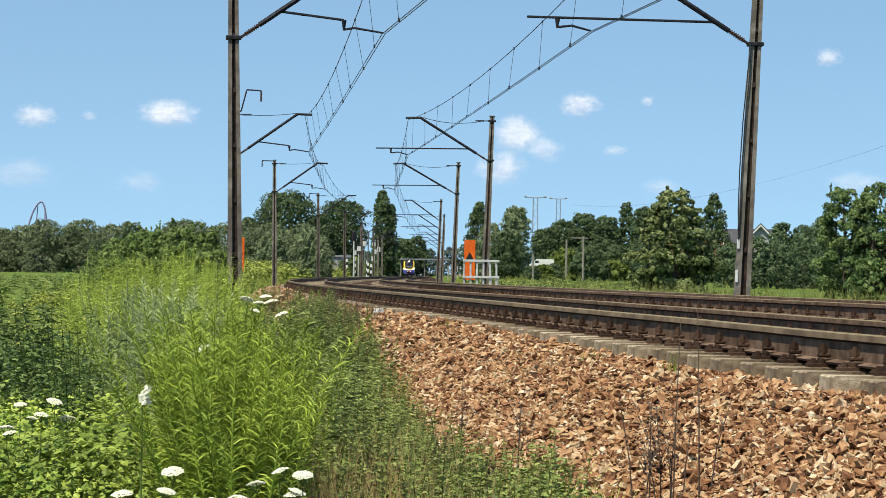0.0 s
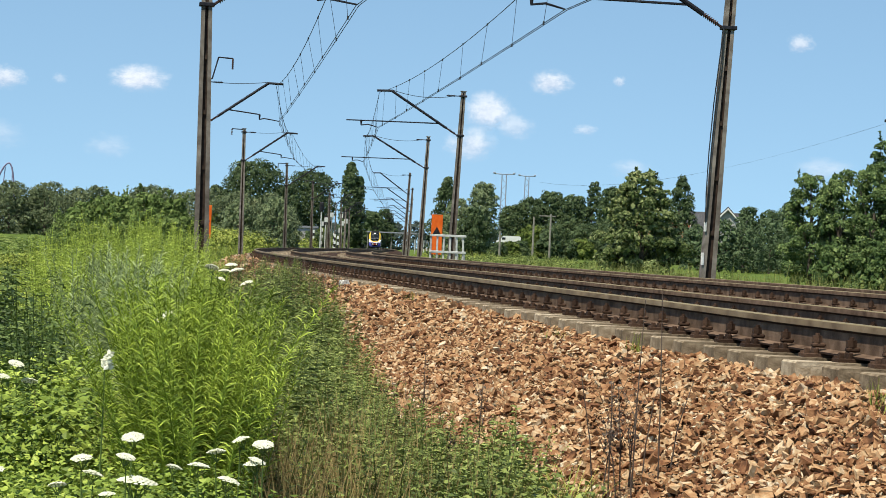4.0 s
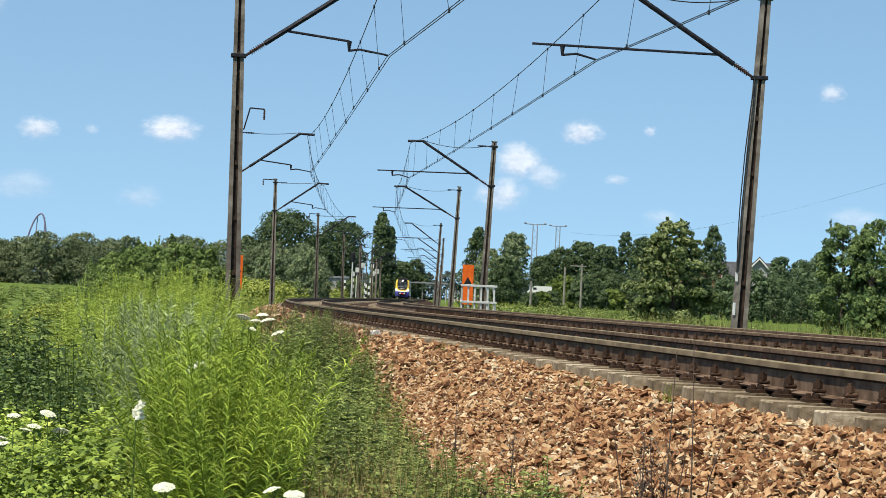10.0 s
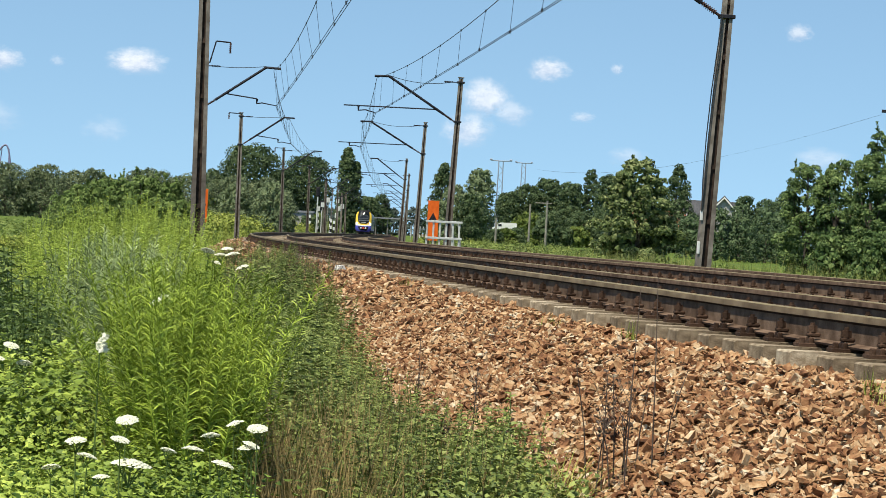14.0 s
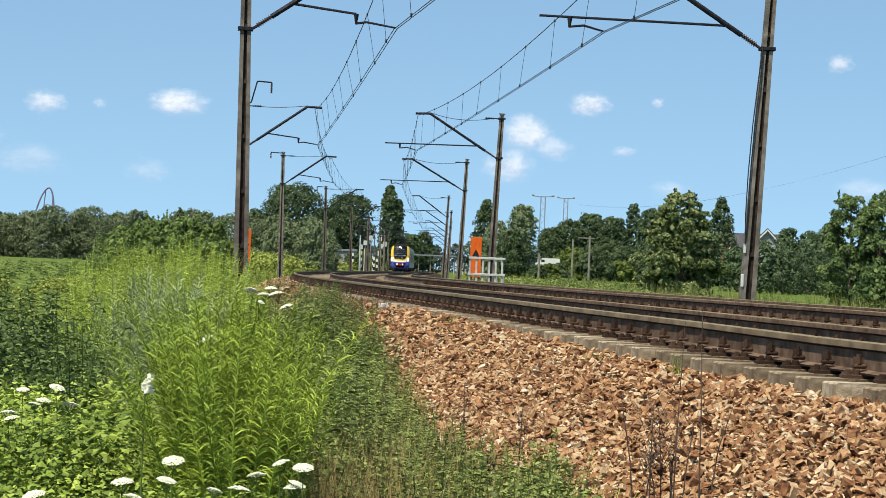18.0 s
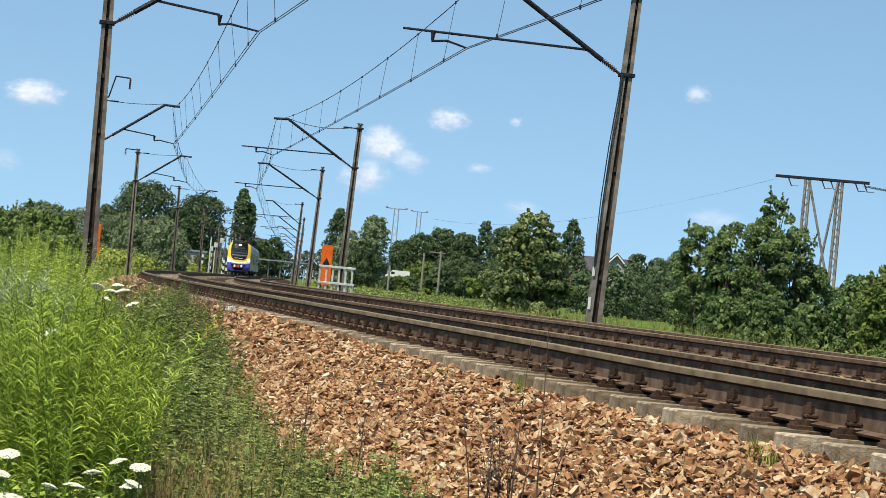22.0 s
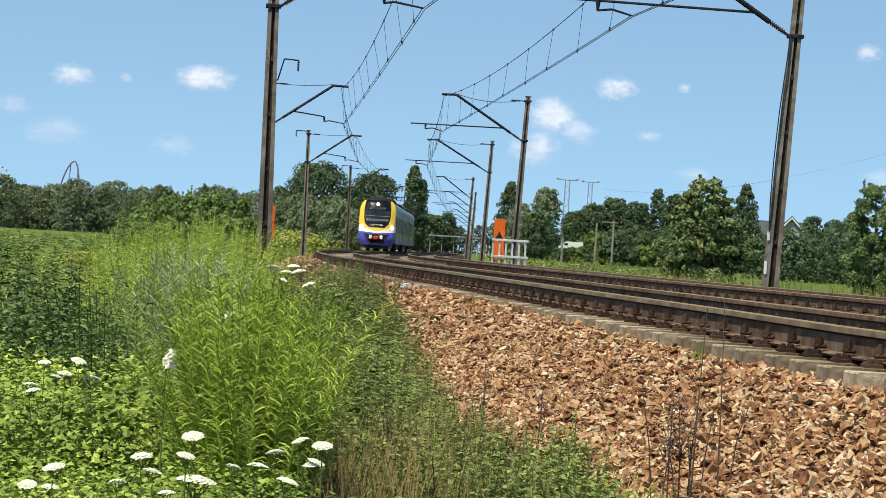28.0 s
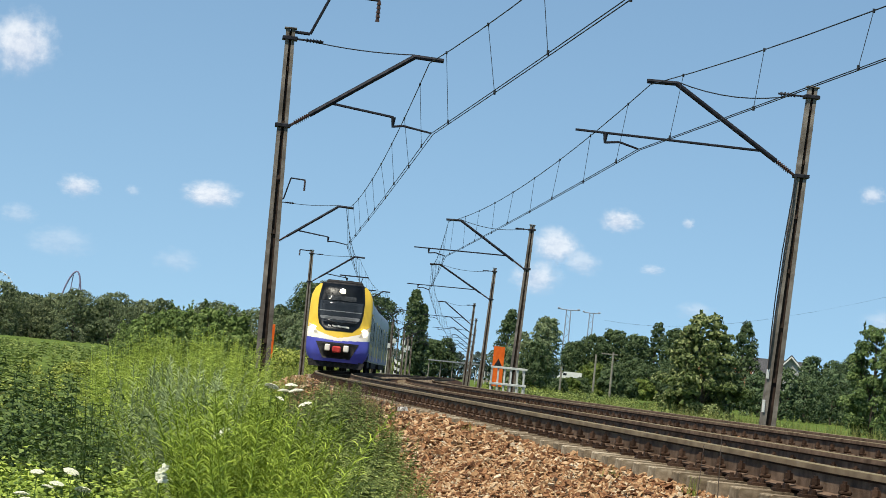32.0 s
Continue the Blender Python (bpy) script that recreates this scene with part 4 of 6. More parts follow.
FAR_TREES = [
    # x, y, height, width, kind, leaves, label
    (-20.9, 299, 11.5, 10.2, "round", LEAF_DARK, "tall dark broadleaf tree beyond the near track"),
    (-26.5, 305, 8.0, 6.0, "egg", LEAF_DARK, "dark broadleaf tree beside a taller one"),
    (-20.2, 452, 15.6, 12.4, "round", LEAF_DARK, "dark round-crowned tree behind the line"),
    (-25.0, 445, 12.4, 8.5, "round", LEAF_DARK, "dark tree in a clump beyond the track"),
    (-16.6, 600, 23.6, 7.8, "poplar", LEAF_DARK, "tall slim dark poplar beside the crossing"),
    (-14.1, 601, 20.0, 4.8, "poplar", LEAF_DARK, "slim dark poplar beside a taller one"),
    (-15.6, 900, 15.2, 10.6, "round", LEAF_DARK, "dark tree far off behind the station"),
    (-10.6, 910, 16.4, 11.8, "egg", LEAF_DARK, "dark tree far off behind the station"),
    (-17.0, 222, 4.6, 4.6, "egg", LEAF_GREY, "grey-green willow bush beside the line"),
    (-13.2, 218, 4.9, 4.8, "egg", LEAF_GREY, "grey-green willow bush beside the line"),
    (-12.6, 228, 4.1, 3.4, "egg", LEAF_GREY, "low willow bush beside the line"),
    (4.1, 262, 9.3, 6.4, "cone", LEAF_DARK, "dark pointed spruce behind the far track"),
    (5.4, 252, 6.4, 4.4, "egg", LEAF_GREY, "grey-green willow behind the orange board"),
    (8.0, 250, 8.3, 4.2, "round", LEAF_GREY, "tall loose grey-green willow"),
    (7.0, 246, 5.4, 4.6, "egg", LEAF_DARK, "dark bushy tree beside a willow"),
    (25.6, 560, 12.6, 9.0, "round", LEAF_DARK, "dark round tree behind the road"),
    (30.4, 563, 14.8, 10.0, "round", LEAF_DARK, "dark round tree behind the road"),
    (35.2, 560, 16.8, 10.5, "round", LEAF_DARK, "round broadleaf tree behind the road"),
    (40.2, 548, 15.6, 9.5, "round", LEAF_DARK, "dark tree in the hedgerow"),
    (43.1, 529, 18.8, 5.6, "egg", LEAF_DARK, "tall narrow tree with a ragged top"),
    (46.9, 521, 17.2, 9.0, "round", LEAF_DARK, "dark tree behind a bush"),
    (52.0, 525, 16.0, 9.0, "round", LEAF_DARK, "dark tree behind a bush"),
    (24.0, 302, 5.0, 5.6, "bush", LEAF_DARK, "dark hedge bush at the field's edge"),
    (28.2, 300, 5.6, 6.0, "bush", LEAF_DARK, "dark hedge bush at the field's edge"),
    (32.2, 300, 6.2, 6.0, "egg", LEAF_DARK, "dark hedge tree at the field's edge"),
    (36.0, 298, 11.9, 8.6, "cone", LEAF_DARK, "dark conical spruce beside the house"),
    (35.2, 206, 4.6, 4.6, "egg", LEAF_GARDEN, "green garden bush before the house"),
    (29.3, 196, 4.0, 4.6, "egg", LEAF_GARDEN, "green garden bush before the house"),
    (32.3, 200, 4.3, 4.6, "egg", LEAF_GARDEN, "green garden tree before the house"),
    (27.0, 194, 4.2, 4.0, "egg", LEAF_GARDEN, "dark green garden bush before the house"),
    (32.4, 214, 6.0, 3.6, "egg", LEAF_GARDEN, "dark green garden tree beside the house"),
    (26.2, 203, 3.6, 4.2, "egg", LEAF_GARDEN, "low green bush at the field's edge"),
    (34.4, 214, 5.7, 4.4, "egg", LEAF_GARDEN, "dark green tree beside the house"),
    (37.0, 218, 6.6, 4.8, "egg", LEAF_GARDEN, "dark green tree beside the house"),
    (40.6, 216, 6.8, 5.0, "egg", LEAF_GARDEN, "green tree beside the house"),
    (44.0, 214, 6.2, 5.2, "egg", LEAF_GARDEN, "dark green bush beside the house"),
    (28.7, 525, 7.4, 9.0, "bush", LEAF_MID, "green bush beside the road"),
    (34.0, 536, 8.2, 10.0, "egg", LEAF_DARK, "dark bush beside the road"),
    (39.0, 530, 9.5, 10.0, "egg", LEAF_DARK, "dark bush beside the road"),
    (44.5, 505, 9.0, 9.0, "egg", LEAF_DARK, "dark bush beside the road"),
]
for i, (x, y, h, w, kind, mat, label) in enumerate(FAR_TREES):
    tree("tree", label, "tree", x, y, h - ground_at(x, y), w, kind, mat, 500 + i, int(min(9500, 1500 + 62 * w * h * (0.4 / (0.001 * y + 0.06)) ** 2 * 0.8)), 0.0008 * y + 0.04, 0.03 if kind in ("cone", "poplar", "egg") else 0.06, 56 if kind in ("poplar", "cone") else 60, body=0.32 if kind in ("round", "poplar") else 0.14)
tree("tree", "bushy young tree with yellowish leaf tips beside the far track", "tree", 11.5, 111.4, 5.7, 4.7, "broad", LEAF_WARM, 41, 19000, 0.17, 0.0, 210, sprigs=26, flat=0.75, lump=0.6, body=0.03, ragged=0.5, shoot=(0.03, 0.09))
# the airy trees and scrub before the power pole: x, y, height, width
for i, (x, y, h, w) in enumerate(((16.5, 92.0, 5.2, 2.9), (17.5, 90.5, 5.3, 3.0), (18.5, 89.0, 5.6, 2.9), (19.1, 90.0, 6.6, 2.7), (20.1, 90.5, 5.4, 2.9), (21.2, 91.5, 3.9, 2.8))):
    tree("tree", ("tall leafy dark green tree before the power pole" if h > 6 else "airy dark green tree with ragged shoots beyond the far track"), "tree", x, y, h, w, "egg", LEAF_BUSH, 142 + i, 12000, 0.115, 0.10, 90, "roadside trees", sprigs=16, lump=0.8, body=0.02, ragged=0.45, shoot=(0.03, 0.08))
for i, (x, y, h, w) in enumerate(((16.9, 88.5, 2.2, 2.2), (18.3, 86.5, 2.4, 2.4), (19.7, 85.0, 2.2, 2.4), (20.9, 84.0, 2.6, 2.4))):
    tree("bush", "low thick dark green scrub under the roadside trees", "bush", x, y, h, w, "bush", LEAF_BUSH, 152 + i, 4500, 0.12, 0.0, 50, "roadside bushes", sprigs=10, lump=0.8, ragged=0.4)
for i, (x, y, h, w) in enumerate(((20.5, 76.5, 3.8, 2.7), (21.7, 77.5, 4.0, 3.0), (23.4, 78, 3.9, 3.2), (25.6, 77, 3.7, 3.4), (20.4, 68, 2.1, 2.8), (22.6, 68, 2.4, 3.0), (24.6, 68, 2.5, 3.0), (28.5, 142, 4.4, 4.4), (30.5, 112, 4.6, 4.6), (34.0, 116, 4.6, 5.0), (37.5, 114, 4.2, 5.0), (41, 118, 4.6, 5.0), (28.0, 84, 3.8, 4.0), (26.5, 104, 4.0, 4.0))):
    tree("bush", "thick green roadside bush", "bush", x, y, h, w, "bush", LEAF_BUSH if i % 2 else LEAF_MID, 60 + i, 7000, 0.12 if y < 100 else 0.17, 0.0, 80, "roadside bushes", sprigs=10, lump=0.75, ragged=0.35)
# ragged bushes on the bank beside the mast
for i, (x, y, h, w) in enumerate(((-4.95, 47, 2.35, 1.2), (-5.6, 48, 2.5, 1.5), (-6.3, 50, 2.45, 1.7), (-7.2, 53, 2.5, 1.9), (-8.1, 56, 2.35, 2.0), (-9.2, 62, 2.3, 2.2), (-10.9, 76, 2.5, 2.4), (-15.2, 110, 3.0, 3.6), (-18.6, 140, 3.4, 4.2))):
    tree("bush", "ragged green bush on the bank beside the field", "bush", x, y, h, w, "bush", LEAF_BANK, 80 + i, 8000, 0.075 if y < 70 else 0.09 + 0.0006 * y, 0.0, 90, "bushes along the bank", sprigs=40, lump=0.8, ragged=0.4, body=0.06, shoot=(0.05, 0.14))


for i in range(26):
    x = -30 + 0.9 * i if i < 13 else 18 + 2.2 * (i - 13)
    y = 286 + (i * 37 % 11) if i < 13 else 278 + (i * 53 % 17)
    tree("bush", "dark green hedge bush at the far edge of the field", "bush", x, y, 2.6 + (i * 29 % 7) * 0.25, 4.2, "bush", LEAF_DARK if i % 3 else LEAF_MID, 700 + i, 2200, 0.34, 0.0, 26, "far hedge bushes")

for i in range(8):
    tree("bush", "low dark bush beside the level crossing", "bush", on_line(424 + (i * 31 % 23), 0).x - 5.5 - 1.6 * i, 432 + (i * 31 % 23), 3.0 + (i * 17 % 5) * 0.25, 4.2, "bush", LEAF_DARK if i % 2 else LEAF_MID, 760 + i, 1300, 0.42, 0.0, 24, "crossing bushes")
# the grey of distant haze is mixed into this leaf colour
LEAF_HAZE = material("haze_tinted_far_leaves", [(0.046, 0.062, 0.053), (0.074, 0.093, 0.078)], scale=0.5, rough=0.8, bump=0, random="island", spread=0.4, specular=0.1)
for i in range(14):
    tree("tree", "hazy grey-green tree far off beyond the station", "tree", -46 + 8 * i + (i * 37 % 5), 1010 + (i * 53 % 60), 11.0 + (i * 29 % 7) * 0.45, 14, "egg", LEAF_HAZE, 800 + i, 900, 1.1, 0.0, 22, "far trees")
for i in range(6):
    tree("bush", "low green bush at the edge of the field", "bush", 11.3 + 1.5 * i, 284 + (i * 37 % 9), 1.9 + (i % 3) * 0.15, 3.2, "bush", LEAF_MID if i % 2 else LEAF_DARK, 830 + i, 1500, 0.25, 0.0, 24, "far hedge bushes")

# ---- signs and lineside fittings ----
def warning_board(s, off, z0, turn):
    p = on_line(s, off)
    g = ground_at(p.x, p.y)
    root = thing("warning_board", "tall orange lineside board with a black triangle on a post", "sign", pose(p.x, p.y, g, 0, 0, line_turn(s) + turn), "orange lineside boards")
    b = z0 - g
    bm = bmesh.new()
    box(bm, (-0.23, -0.015, b), (0.23, 0.015, b + 1.65), 0.006)
    part("board", bm, ORANGE, root)
    bm = bmesh.new()
    prism(bm, [(-0.17, b + 0.84), (0.17, b + 0.84), (0.0, b + 1.16)], -0.022, -0.016)
    part("triangle", bm, BLACK, root, "black triangle")
    for x in (-0.15, 0.15):
        bm = bmesh.new()
        rod(bm, (x, 0.05, -0.2), (x, 0.05, b + 1.5), 0.03, 0.03, 8)
        part("post", bm, MAST_STEEL, root)


warning_board(78.5, 7.43, 0.1, -3)
warning_board(97.0, -2.8, 0.35, 2)


def railing():
    """Faded white railing at a culvert head: posts, two rails and a leaning end."""
    p = on_line(73.5, 7.55)
    g = ground_at(p.x, p.y)
    root = thing("culvert_railing", "faded white railing with grey posts at a culvert", "railing", pose(p.x, p.y, -0.1, 0, 0, line_turn(73)))
    for x in np.linspace(-0.72, 0.55, 6):
        bm = bmesh.new()
        box(bm, (x - 0.035, -0.03, -0.55), (x + 0.035, 0.03, 1.0), 0.008)
        part("post", bm, WHITE_OLD, root)
    for z in (0.92, 0.28):
        bm = bmesh.new()
        box(bm, (-0.78, -0.075, z), (0.66, -0.032, z + 0.09), 0.01)
        part("rail", bm, WHITE_OLD, root)
    for x0, x1 in ((0.55, 0.74), (0.3, 0.48)):
        bm = bmesh.new()
        rod(bm, (x0, 0.5, 0.95), (x1, 0.7, -0.4), 0.035, 0.035, 6)
        part("brace", bm, WHITE_OLD, root)
    bm = bmesh.new()
    box(bm, (-0.95, -0.1, -0.85), (0.95, 0.6, -0.3), 0.03)
    part("culvert_head", bm, CONCRETE, root)


railing()

# ---- power poles ----
POLE_STEEL = material("old_pole_concrete", [(0.09, 0.08, 0.07), (0.17, 0.155, 0.135), (0.25, 0.23, 0.2)], scale=5, rough=0.85, bump=0.3)


def h_pole():
    """Twin lattice legs braced by a V, under a long crossarm with hanging insulator loops."""
    gz = ground_at(28.8, 126.6)
    root = thing("power_pole", "twin-legged lattice power pole with a long crossarm", "power pole", pose(28.75, 126.7, gz, 0, 0, -14))
    top = 8.75 - gz
    for x in (-0.2, 1.65):
        bm = bmesh.new()
        for dx in (-0.16, 0.16):
            rod(bm, (x + dx, 0, -0.2), (x + dx * 0.75, 0, top), 0.10, 0.085, 6)
        z = 0.3
        k = 1
        while z < top - 0.4:
            rod(bm, (x - 0.15 * k, 0, z), (x + 0.15 * k, 0, z + 0.42), 0.035, 0.035, 5)
            k = -k
            z += 0.42
        part("lattice_leg", bm, POLE_STEEL, root)
    for a, b in (((-0.1, 0, top - 0.1), (1.55, 0, 3.2)), ((1.5, 0, top - 0.1), (0.9, 0, 4.6))):
        bm = bmesh.new()
        for dy in (-0.1, 0.1):
            rod(bm, (a[0], dy, a[2]), (b[0], dy, b[2]), 0.07, 0.07, 6)
        part("brace", bm, POLE_STEEL, root)
    bm = bmesh.new()
    box(bm, (-2.05, -0.09, top - 0.02), (3.3, 0.09, top + 0.15), 0.02)
    part("crossarm", bm, DARK_STEEL, root)
    for x in (-1.3, 0.6, 1.1, 2.5, 3.0):
        bm = bmesh.new()
        rod(bm, (x, 0, top), (x + 0.2, 0, top - 0.45), 0.04, 0.03, 6)
        rod(bm, (x + 0.2, 0, top - 0.45), (x + 0.6, 0, top - 0.42), 0.02, 0.02, 5)
        part("insulator", bm, CERAMIC, root)
    bm = bmesh.new()
    box(bm, (0.6, -0.3, 2.7), (1.7, 0.3, 2.85), 0.02)
    part("platform", bm, DARK_STEEL, root)
    w = thing("power_line", "dark power wires leading off from the pole", "power line")
    for k in (0.0, -0.45, 0.45):
        pts = [(31.7 + 24 * u, 125.9 - 50 * u + k, 8.62 - 7 * u * (1 - u) - 0.4 * u) for u in np.linspace(0, 1, 14)]
        part("wire", wire_mesh("wire", pts, 0.016), None, w)
        pts = [(26.7 - 12 * u, 127.2 + 130 * u + k, 8.6 - 6 * u * (1 - u)) for u in np.linspace(0, 1, 14)]
        part("wire", wire_mesh("wire", pts, 0.003), None, w)


h_pole()


def wooden_pole(x, y, h, cross):
    g = ground_at(x, y)
    root = thing("utility_pole", "slim weathered grey utility pole in the field", "utility pole", pose(x, y, g, 0, 0, 10), "field poles")
    bm = bmesh.new()
    rod(bm, (0, 0, -0.3), (0, 0, h - g), 0.13, 0.10, 8)
    part("post", bm, GREY_OLD, root)
    if cross:
        bm = bmesh.new()
        box(bm, (-1.3, -0.05, h - g - 0.3), (0.5, 0.05, h - g - 0.18), 0.01)
        part("crossarm", bm, GREY_OLD, root)


wooden_pole(13.2, 239.6, 4.3, False)
wooden_pole(15.0, 239.5, 4.7, True)
wooden_pole(9.5, 236.0, 2.6, False)


def light_tower(x, y, z, s):
    g = ground_at(x, y)
    root = thing("lattice_pylon", "slim grey lattice pylon with a forked crossarm far off", "pylon", pose(x, y, g, 0, 0, 0), "far pylons")
    top = z - g
    for sx in (-0.9, 0.9):
        bm = bmesh.new()
        rod(bm, (sx, 0, -0.5), (sx * 0.75, 0, top), 0.22, 0.16, 6)
        part("leg", bm, PYLON, root)
    bm = bmesh.new()
    u, k = 0.0, 1
    while u < top - 2:
        rod(bm, (-0.85 * k, 0, u), (0.85 * k, 0, u + 2.0), 0.09, 0.09, 5)
        k = -k
        u += 2.0
    part("lattice", bm, PYLON, root)
    bm = bmesh.new()
    for sx in (-1, 1):
        rod(bm, (0, 0, top - 0.1), (sx * 3.3 * s, 0, top + 0.05), 0.18, 0.16, 6)
        rod(bm, (sx * 2.7 * s, 0, top + 0.25), (sx * 3.5 * s, 0, top + 0.3), 0.28, 0.28, 6)
    part("crossarm", bm, PYLON, root)


PYLON = material("pale_pylon_steel", [(0.20, 0.23, 0.28), (0.27, 0.30, 0.36)], scale=2, rough=0.7, bump=0)


light_tower(28.6, 699, 25.0, 1.0)
light_tower(40.9, 799, 28.2, 0.9)

# ---- house ----
PLASTER = material("pale_plaster", [(0.266, 0.261, 0.250), (0.339, 0.334, 0.324)], scale=2, rough=0.9, bump=0.1)
ROOF_GREY = material("grey_roof_tiles", [(0.039, 0.039, 0.043), (0.086, 0.086, 0.090)], scale=6, rough=0.8, bump=0.5, bump_scale=12)
ROOF_RED = material("red_roof_tiles", [(0.187, 0.066, 0.035), (0.281, 0.109, 0.058)], scale=6, rough=0.8, bump=0.5, bump_scale=12)


def house(x, y, turn, wide, deep, eaves, ridge, roof_mat, label, chimney=True):
    g = ground_at(x, y)
    root = thing("house", label, "house", pose(x, y, g, 0, 0, turn), "houses")
    bm = bmesh.new()
    prism(bm, [(-wide / 2, -0.3), (wide / 2, -0.3), (wide / 2, eaves), (0, ridge), (-wide / 2, eaves)], 0, deep)
    part("wall", bm, PLASTER, root)
    for sg in (-1, 1):
        bm = bmesh.new()
        n = Vector((0, 0, 0))
        prism(bm, [(0, ridge + 0.22), (0, ridge + 0.02), (sg * (wide / 2 + 0.5), eaves - 0.48), (sg * (wide / 2 + 0.5), eaves - 0.28)], -0.5, deep + 0.5)
        bmesh.ops.recalc_face_normals(bm, faces=bm.faces)
        part("roof", bm, roof_mat, root)
        bm = bmesh.new()
        prism(bm, [(0, ridge + 0.02), (0, ridge - 0.25), (sg * (wide / 2 + 0.5), eaves - 0.75), (sg * (wide / 2 + 0.5), eaves - 0.48)], -0.56, -0.5)
        bmesh.ops.recalc_face_normals(bm, faces=bm.faces)
        part("bargeboard", bm, WHITE, root, "white bargeboard")
    for x0, z0 in ((-1.6, 0.9), (0.7, 0.9), (-0.5, eaves + 0.5)):
        w = part("window", bmesh_box((x0, -0.06, z0), (x0 + 1.0, 0.02, z0 + 1.3)), WHITE, root)
        part("pane", bmesh_box((x0 + 0.1, -0.075, z0 + 0.1), (x0 + 0.9, -0.05, z0 + 1.2)), DARK_GLASS, w)
    if chimney:
        part("chimney", bmesh_box((0.6, deep * 0.5, ridge - 0.8), (1.2, deep * 0.5 + 0.6, ridge + 0.9)), ROOF_RED, root)
    return root


def bmesh_box(lo, hi, bevel=0.0):
    bm = bmesh.new()
    box(bm, lo, hi, bevel)
    return bm


house(46.4, 327, -8, 7.4, 9.0, 4.6, 8.5, ROOF_GREY, "pale gabled house with a grey tiled roof", False)
house(41.0, 331, 70, 6.0, 8.0, 3.4, 5.9, ROOF_RED, "low house with a red tiled roof", False)
house(51.5, 340, 82, 7.0, 10.0, 4.2, 7.9, ROOF_GREY, "grey-roofed house behind the garden trees", False)

# ---- van on the road rise ----
def van():
    g = ground_at(21.3, 483)
    root = thing("van", "white delivery van on the road beyond the fields", "van", pose(21.3, 483, g - 0.35, 0, 0, 0))
    bm = bmesh.new()
    prism(bm, [(-2.6, 0.35), (2.6, 0.35), (2.62, 2.1), (2.4, 2.25), (-0.9, 2.25), (-1.25, 2.15), (-1.95, 1.4), (-2.65, 1.1)], -0.95, 0.95)
    bmesh.ops.recalc_face_normals(bm, faces=bm.faces)
    part("body", bm, WHITE, root)
    part("side_window", bmesh_box((-1.45, -0.97, 1.4), (-0.7, -0.94, 1.9)), DARK_GLASS, root)
    bm = bmesh.new()
    prism(bm, [(-1.93, 1.45), (-1.27, 2.1), (-1.31, 2.13), (-1.98, 1.46)], -0.8, 0.8)
    bmesh.ops.recalc_face_normals(bm, faces=bm.faces)
    part("windscreen", bm, DARK_GLASS, root)
    for x in (-1.7, 1.6):
        for y in (-0.9, 0.72):
            bm = bmesh.new()
            rod(bm, (x, y, 0.33), (x, y + 0.2, 0.33), 0.34, 0.34, 14)
            part("wheel", bm, BLACK, root)


van()

# ---- station and level crossing far down the line ----
STATION_ROOF = material("pale_canopy", [(0.15, 0.16, 0.17), (0.22, 0.23, 0.245)], scale=2, rough=0.6, bump=0)


def station():
    root = thing("platform_canopy", "long low grey canopy over the station platforms", "canopy", pose(-11.5, 640, 0.0))
    part("deck", bmesh_box((-1.0, 0, 4.5), (13.5, 2.6, 4.62), 0.02), STATION_ROOF, root)
    part("fascia", bmesh_box((-1.0, -0.08, 4.5), (13.5, -0.004, 4.85), 0.02), STATION_ROOF, root, "pale fascia board")
    for x in (-0.6, 2.8, 6.2, 9.6, 13.1):
        bm = bmesh.new()
        rod(bm, (x, 1.2, -1.2), (x, 1.2, 4.55), 0.16, 0.16, 8)
        part("pier", bm, GREY_OLD, root)
    p = thing("station_platform", "pale concrete station platform edge", "platform", pose(5.5, 470, -0.1))
    part("slab", bmesh_box((-2.0, 0, -0.6), (2.5, 160, 0.65), 0.05), CONCRETE, p)
    fence = thing("platform_fence", "pale posts of the platform fence", "fence", pose(1.0, 452, -0.1))
    for i in range(9):
        part("post", bmesh_box((0.62 * i - 0.07, 0, -0.6), (0.62 * i + 0.07, 0.14, 2.3)), WHITE_OLD, fence)
    sign = thing("platform_sign", "small white square sign on a post at the platform", "sign", pose(4.35, 330, 0.0))
    part("post", bmesh_box((-0.05, 0, -0.9), (0.05, 0.1, 2.6)), GREY_OLD, sign)
    part("plate", bmesh_box((-0.42, -0.03, 2.5), (0.42, 0.0, 3.4), 0.01), WHITE, sign)


station()


